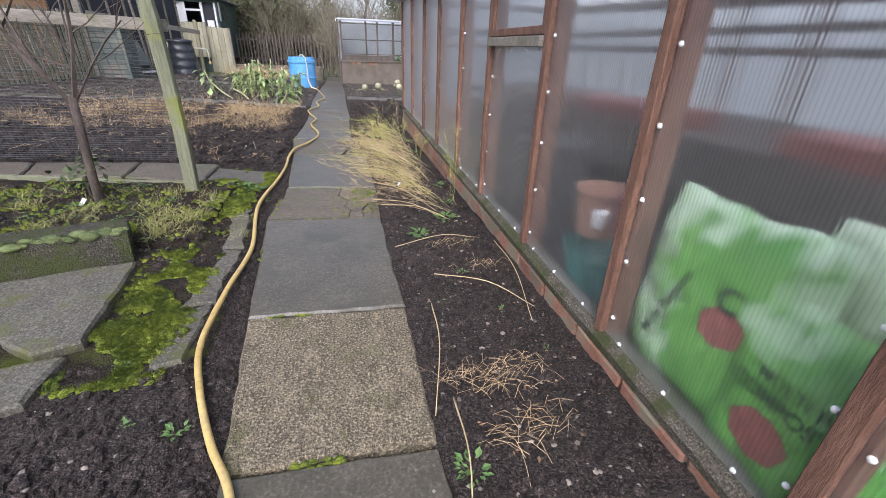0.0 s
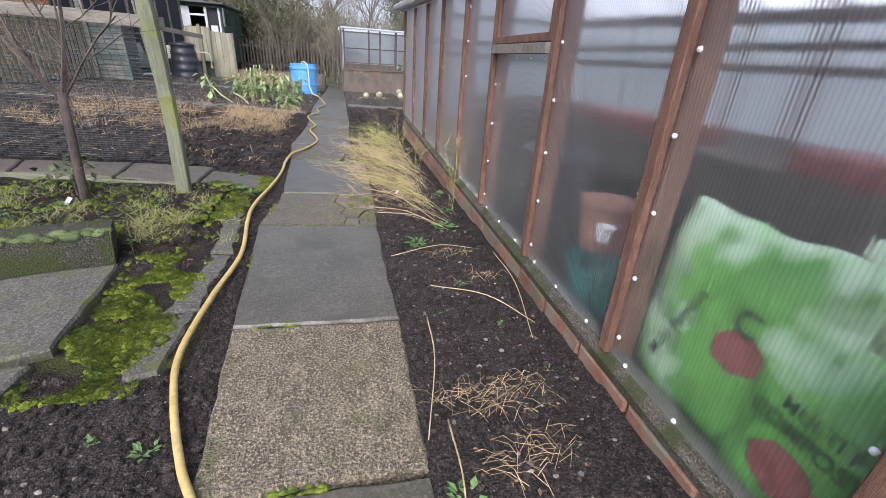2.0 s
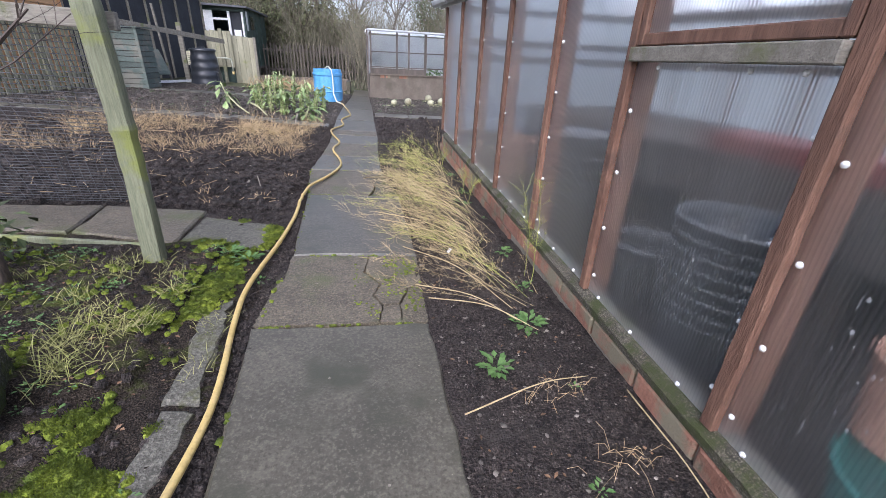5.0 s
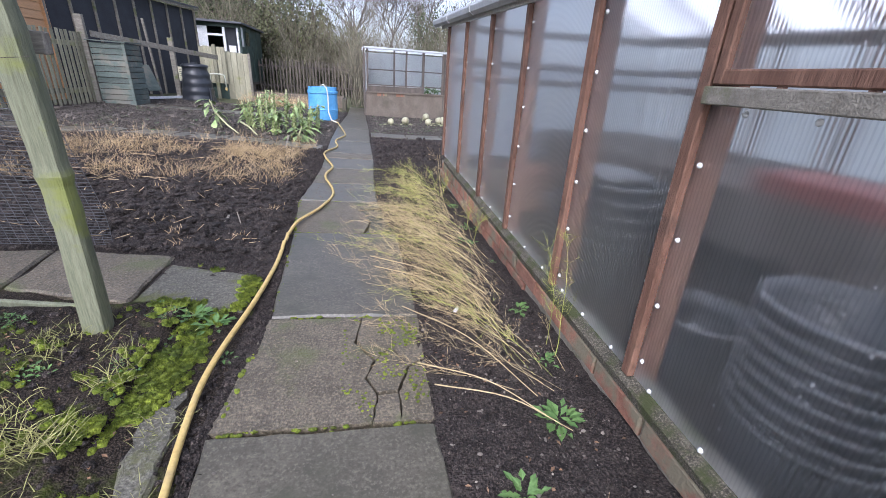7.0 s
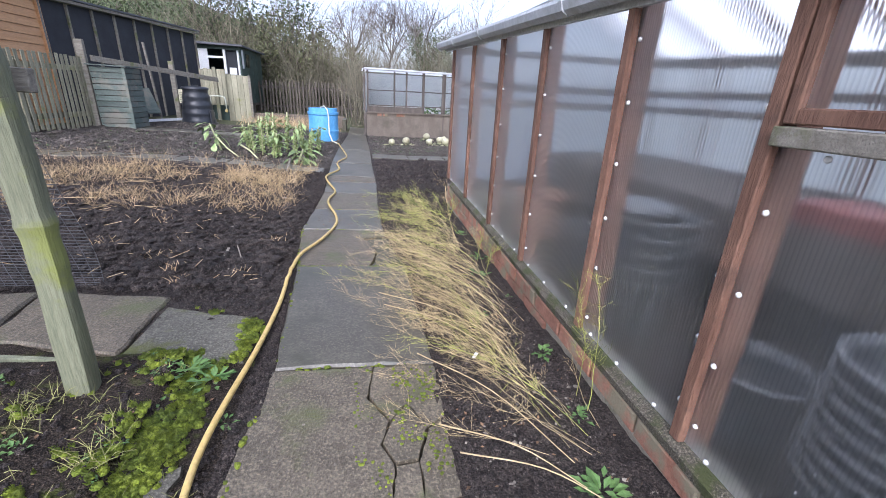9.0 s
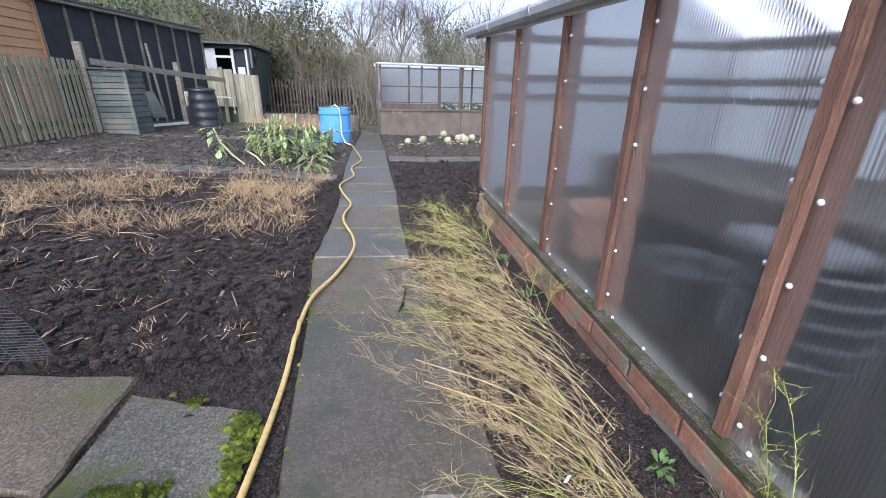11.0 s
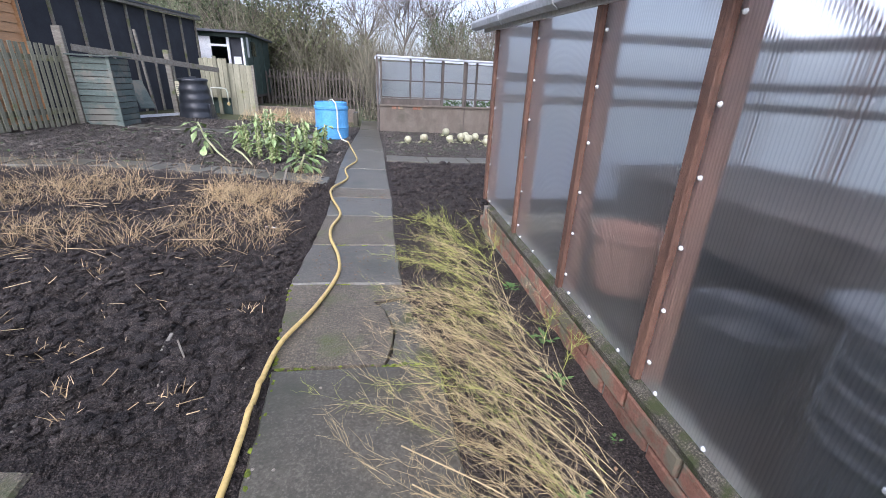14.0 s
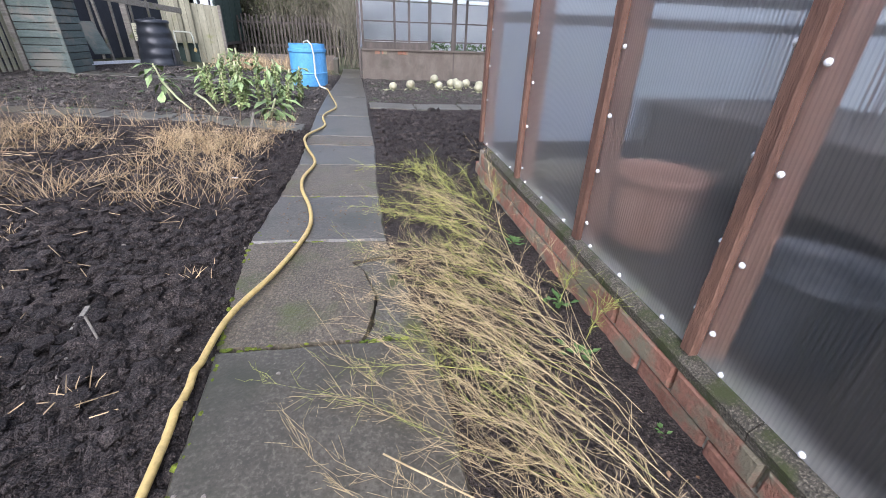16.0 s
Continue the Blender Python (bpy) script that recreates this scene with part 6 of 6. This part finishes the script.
def labels_and_sticks():
    for a, b, w, m, nm, lb in (((-0.9, 4.07, 0.035), (-0.9, 4.2, 0.06), 0.014, GREYW, "plant_label", "white plastic plant label leaning in the soil"), ((-0.775, 4.01, 0.02), (-0.8, 4.03, 0.14), 0.006, GREYW, "stick", "thin dry stick standing in the soil"),
                               ((-0.86, 5.55, 0.05), (-0.76, 5.5, 0.06), 0.02, WHITEP, "plant_label", "white plastic plant label lying on soil"), ((-1.62, 3.83, 0.05), (-1.28, 3.86, 0.05), 0.007, STRAW, "stick", "thin dry stick lying on the soil"),
                               ((0.33, 2.98, 0.01), (0.345, 2.985, 0.03), 0.02, WHITEP, "plant_label", "short white plastic label under dry stalks"), ((-0.95, 6.75, 0.04), (-0.9, 6.8, 0.22), 0.015, GREYW, "stick", "pale stick standing among dead grass")):
        s = put(nm, Geo().beam(a, b, w, 0.004 if m is WHITEP else w, (1, 0.5, 0)), m, bevel=0.001)
        tagged(s, lb, nm.replace("_", " "))


labels_and_sticks()


def sprouts():
    def plant(x, y, h, lean, leafy):
        g = thing("sprout_plant", (x, y, lay(x)), "brussels sprout plant, yellow-green, knobbly stem and limp leaves", "plant", "sprout plants")
        b = np.array((x, y, lay(x)))
        w = np.array((lean[0], lean[1], 1.0))
        w /= np.linalg.norm(w)
        part("stem", Geo().tube([b, b + w * h * 0.5, b + w * h], (0.014, 0.013, 0.009), 7), STALK, g, smooth=True)
        kn = Geo()
        if not leafy:
            for k in range(38):
                q = 0.12 + 0.8 * k / 38
                a = k * 2.4
                r = near(0.012, 0.02)
                p = b + w * h * q + np.array((math.cos(a), math.sin(a), 0)) * 0.027
                kn.blob(p, (r, r, r), 0.1)
            part("sprout_mass", kn, PALELEAF, g, "pale green sprouts", smooth=True)
        lv = Geo()
        for k in range(16 if leafy else 9):
            a = rng.random() * 6.28
            q = near(0.35, 1.0)
            p = b + w * h * q
            d = np.array((math.cos(a), math.sin(a), near(-0.6, 0.5)))
            d /= np.linalg.norm(d)
            L = near(0.09, 0.17) * (1.4 if leafy else 1)
            lv.tube([p, p + d * L * 0.5], 0.004, 4, cap=False)
            lv.leaf(p + d * L * 0.4, d + (0, 0, -0.4), (0, 0, 1), L, L * 0.42)
        for k in range(4):
            a = rng.random() * 6.28
            q = near(0.0, 0.5)
            p = b + w * h * q
            lv.leaf(p + (0, 0, 0.01), (math.cos(a), math.sin(a), near(-0.3, 0.2)), (0, 0, 1), near(0.08, 0.15), 0.06)
        part("foliage", lv, LEAFY, g)
    for x, y, h, ln in ((-1.62, 8.3, 0.45, (-0.1, 0)), (-1.48, 8.15, 0.55, (0.05, 0)), (-1.35, 8.45, 0.6, (0, 0)), (-1.22, 8.0, 0.5, (-0.12, 0)), (-1.2, 8.5, 0.62, (0.08, 0)), (-1.05, 8.2, 0.45, (0.12, 0)), (-0.95, 8.6, 0.5, (-0.1, 0)), (-0.85, 8.35, 0.42, (0.15, 0)), (-1.5, 8.7, 0.58, (0.02, 0)), (-1.75, 8.6, 0.4, (-0.2, 0)), (-1.3, 7.95, 0.36, (0.2, 0)), (-0.75, 8.8, 0.42, (0.05, 0)), (-1.0, 8.9, 0.4, (-0.1, 0)), (-1.65, 8.9, 0.5, (0, 0))):
        plant(x, y, h, ln, False)
    plant(-2.1, 8.4, 0.42, (-0.35, 0.15), True)
    plant(-0.92, 7.55, 0.22, (0.4, -0.1), True)
    for a, b in (((-2.15, 8.35, 0.3), (-1.72, 7.8, 0.08)), ((-1.75, 8.1, 0.2), (-1.45, 7.72, 0.06))):
        s = put("stem", Geo().tube([a, ((a[0] + b[0]) / 2, (a[1] + b[1]) / 2, 0.16), b], (0.014, 0.012, 0.009), 7), STALK, smooth=True)
        s.name = "fallen_stalk"
        tagged(s, "thick pale green stalk fallen across the bed", "stalk")
    g = Geo()
    for k in range(60):
        x, y = near(-3.6, -0.6), near(6.9, 7.05)
        blade_tuft(g, x, y + near(0, 0.1), 3, 0.25, (0, 0), 0.3, 0.0015, 0.03)
    for k in range(60):
        x, y = near(-2.9, -0.7), near(12.4, 13.8)
        blade_tuft(g, x, y, 14, 0.35, (0, 0), 0.4, 0.003, 0.06)
    scatter_stuff("tall_dry_grass", g, TAN, "thin tall dry grass stems", "grass")


sprouts()


def white_roots():
    for x, y, r in ((0.56, 10.28, 0.075), (0.88, 10.53, 0.088), (1.48, 11.6, 0.09), (1.37, 10.52, 0.078), (1.66, 10.88, 0.082), (1.73, 10.52, 0.09), (1.95, 10.88, 0.085), (2.0, 10.2, 0.08), (1.8, 11.1, 0.08), (2.15, 10.7, 0.08)):
        g = thing("kohlrabi", (x, y, lay(x)), "large round pale kohlrabi lying on the bed", "vegetable", "pale vegetables")
        v = BALL_V * (1 + 0.03 * np.sin(BALL_V[:, :1] * 5) + 0.02 * rng.normal(0, 1, (len(BALL_V), 1))) * np.array((r, r, r * 0.96)) * 0.88 + np.array((x, y, lay(x) + 0.03 + r * 0.75))
        part("globe", Geo().add(v, BALL_F), BALL, g, smooth=True)
        for k in range(5):
            a = rng.random() * 6.28
            part("leaf", Geo().leaf((x + 0.03 * math.cos(a), y + 0.03 * math.sin(a), lay(x) + 0.03), (math.cos(a), math.sin(a) - 0.4, 0.1), (0, 0, 1), near(0.1, 0.2), 0.05), STALK, g)
        part("stalk", Geo().tube([(x, y, lay(x) - 0.01), (x, y, lay(x) + 0.12)], 0.02, 7), STALK, g)


white_roots()

# ---- inside the greenhouse ----


def bag(c, size, turn, tilt, material, label, words=(), flower=None):
    """A filled plastic sack: pillow-shaped, creased, crimped along its top seam; its face looks along -x."""
    g = thing("compost_bag", (c[0], c[1], c[2] - size[2] / 2), label, "bag", "compost bags")
    rot = (Matrix.Rotation(radians(turn), 3, "Z") @ Matrix.Rotation(radians(tilt), 3, "Y"))
    r3, c = np.array(rot), np.array(c)

    def face(u, w):
        swell = (max(0.0, 1 - abs(u) ** 3.2) ** 0.55) * (max(0.0, 1 - abs(w) ** 3.5) ** 0.5)
        crease = 0.016 * noise.noise((u * 2.2 + c[1] * 9, w * 2.6, c[2] * 7)) + 0.01 * abs(noise.noise((u * 5 + w * 3, w * 4 - u, c[1] * 5)))
        return size[0] / 2 * swell + crease * min(1.0, swell * 2)
    n = 36
    v, f = [], []
    for side in (-1, 1):
        for a in range(n + 1):
            for b in range(n + 1):
                u, w = a / n * 2 - 1, b / n * 2 - 1
                edge = 1 - 0.07 * (1 - abs(u)) * (w > 0) + 0.03 * noise.noise((u * 3, w * 3, c[1] * 11))
                v.append((side * face(u, w) + side * 0.002, u * size[1] / 2 * (1 - 0.05 * w * w), w * size[2] / 2 * edge))
    m = (n + 1) ** 2
    for a in range(n):
        for b in range(n):
            q = (a * (n + 1) + b, (a + 1) * (n + 1) + b, (a + 1) * (n + 1) + b + 1, a * (n + 1) + b + 1)
            f += [q[::-1], tuple(k + m for k in q)]
    rim = [a * (n + 1) for a in range(n)] + [n * (n + 1) + b for b in range(n)] + [a * (n + 1) + n for a in range(n, 0, -1)] + [b for b in range(n, 0, -1)]
    f += [(a, b, b + m, a + m) for a, b in zip(rim, rim[1:] + rim[:1])]
    part("sack", Geo().add(np.array(v) @ r3.T + c, f), material, g, smooth=True)

    def on_face(y, z, lift):
        return (-face(2 * y / size[1], 2 * z / size[2]) - lift, y, z)
    if flower:
        ring, red = 22, Geo()
        fy, fz, fr = flower
        pts = [on_face(fy, fz, 0.006)]
        for q in (0.5, 1.0):
            for k in range(ring):
                t = k * 6.2832 / ring
                r = fr * q * (1 + 0.06 * math.sin(7 * t))
                pts.append(on_face(fy + 1.25 * r * math.cos(t), fz + r * math.sin(t), 0.006))
        faces = [(0, 1 + k, 1 + (k + 1) % ring) for k in range(ring)] + [(1 + k, 1 + ring + k, 1 + ring + (k + 1) % ring, 1 + (k + 1) % ring) for k in range(ring)]
        part("printed_flower", red.add(np.array(pts) @ r3.T + c, faces), RED, g, "red printed flower")
    for word, y, z, s, spin in words:
        cu = bpy.data.curves.new("writing", "FONT")
        cu.body, cu.size, cu.align_x, cu.extrude = word, s, "CENTER", 0.0006
        cu.offset = s * 0.006
        ob = new("writing", cu)
        ob.data.materials.append(PRINT)
        basis = rot.to_4x4() @ Matrix.Translation(on_face(y, z, 0.018)) @ Euler((radians(90), 0, radians(-90))).to_matrix().to_4x4() @ Matrix.Rotation(radians(spin), 4, "Z")
        ob.parent = g
        ob.matrix_parent_inverse = Matrix.Translation(g.location).inverted()
        ob.matrix_basis = Matrix.Translation(c) @ basis
    return g


bag((0.93, 0.83, 0.3), (0.17, 0.5, 0.58), 0, 5, LIME, "bulging bright green compost bag with red print behind the panes", (("Multi Purpose", 0.06, -0.03, 0.045, 72), ("C", -0.09, 0.05, 0.09, 0)), (-0.09, -0.0, 0.05))
bag((0.885, 0.53, 0.235), (0.15, 0.36, 0.44), -5, 8, LIME, "green compost bag with dark lettering behind the panes", (("MULTI P", -0.02, 0.055, 0.042, 0), ("COMPOST", 0.0, 0.0, 0.048, 0)), (0.01, -0.08, 0.055))
bag((1.12, 0.5, 0.46), (0.22, 0.5, 0.26), 4, 0, PALEBAG, "pale green crumpled compost bag lying on others")


def round_pot(x, y, z, r, h, material, name, label, ribs=0, stack=1):
    g = thing(name, (x, y, z), label, "pot")
    for s in range(stack):
        zz = z + s * h * 0.22
        prof = [(0.001, zz), (r * 0.78, zz)]
        for k in range(13):
            q = k / 12
            prof.append((r * (0.78 + 0.18 * q) + (r * 0.02 * (k % 2) if ribs else 0), zz + 0.01 + q * h * 0.86))
        prof += [(r * 1.02, zz + h * 0.9), (r * 1.03, zz + h), (r * 0.96, zz + h), (r * 0.9, zz + h * 0.85), (r * 0.75, zz + 0.03), (0.001, zz + 0.03)]
        pot = part("pot", Geo().lathe(prof, (x, y, 0), 32), material, g, smooth=True)
        if ribs:
            # the rim's reflection is put into its lighter colour
            part("rim", Geo().lathe([(r * 1.02, zz + h * 0.95), (r * 1.06, zz + h * 0.96), (r * 1.06, zz + h), (r * 0.97, zz + h * 1.01), (r * 0.97, zz + h * 0.96)], (x, y, 0), 32), POTRIM, pot, "black pot rim, its sheen painted in grey", smooth=True)
    return g


round_pot(1.08, 2.08, 0.0, 0.19, 0.2, POTP, "pot_stack", "tall stack of black ribbed plastic pots behind the panes", 1, 8)
round_pot(1.16, 3.15, 0.0, 0.19, 0.3, POTP, "pot_stack", "stack of large black plastic pots behind the panes", 1, 5)
round_pot(1.12, 2.5, 0.0, 0.16, 0.26, POTP, "plant_pot", "black plastic pot on the greenhouse floor", 1, 1)
round_pot(0.98, 1.42, 0.0, 0.16, 0.2, TEAL, "bucket", "dark teal plastic bucket behind the panes")
round_pot(1.02, 1.52, 0.22, 0.11, 0.2, TERRA, "plant_pot", "orange terracotta pot standing on a bucket behind the panes")
round_pot(0.97, 1.27, 0.3, 0.08, 0.16, RED, "bucket", "small red plastic bucket behind the panes")
round_pot(0.93, 1.4, 0.3, 0.035, 0.06, WHITEP, "cup", "small white cup behind the panes")
round_pot(1.35, 4.55, 0.0, 0.2, 0.34, TERRA, "plant_pot", "large terracotta pot behind the panes")
round_pot(1.3, 3.75, 0.0, 0.2, 0.3, BLACKP, "plant_pot", "black plastic pot behind the panes")


def staging():
    g = thing("staging", (2.5, 2, 0), "dark timber staging bench along the far greenhouse wall", "bench")
    for k in range(5):
        part("slat", Geo().box(1.8 + k * 0.235, 2.01 + k * 0.235, -1.3, 5.4, 0.515, 0.54), DARKWOOD, g)
    for y in (-1.0, 0.6, 2.2, 3.8, 5.3):
        for x in (1.83, 2.88):
            part("leg", Geo().box(x, x + 0.05, y, y + 0.05, -0.03, 0.515), DARKWOOD, g)
    # dark board added in place of the shade beneath the bench
    part("front_board", Geo().box(1.8, 1.825, -1.3, 5.4, 0.25, 0.512), DARKWOOD, g)
    part("back_board", Geo().box(2.96, 2.98, -1.3, 5.4, 0.0, 0.512), DARKWOOD, g)
    for y0, y1, label in ((2.1, 3.1, "long red plastic tray on the staging"), (0.9, 1.5, "dull red plastic tray on the staging")):
        t = thing("seed_tray", (2.0, (y0 + y1) / 2, 0.54), label, "tray")
        part("tray", Geo().box(1.84, 2.16, y0, y1, 0.541, 0.64), RED, t, bevel=0.01)
    t = thing("plastic_sheet", (1.16, 3.15, 0.55), "pale crumpled plastic sheet over a pot stack", "sheet")
    part("sheet", Geo().blob((1.12, 3.2, 0.585), (0.17, 0.2, 0.03), 0.1, True), POTRIM, t, smooth=True)


staging()
for ob in bpy.data.objects:
    if ob.type == "MESH" and POLY.name in ob.data.materials and not ob.name.startswith("roof_pane"):
        ob.visible_shadow = False
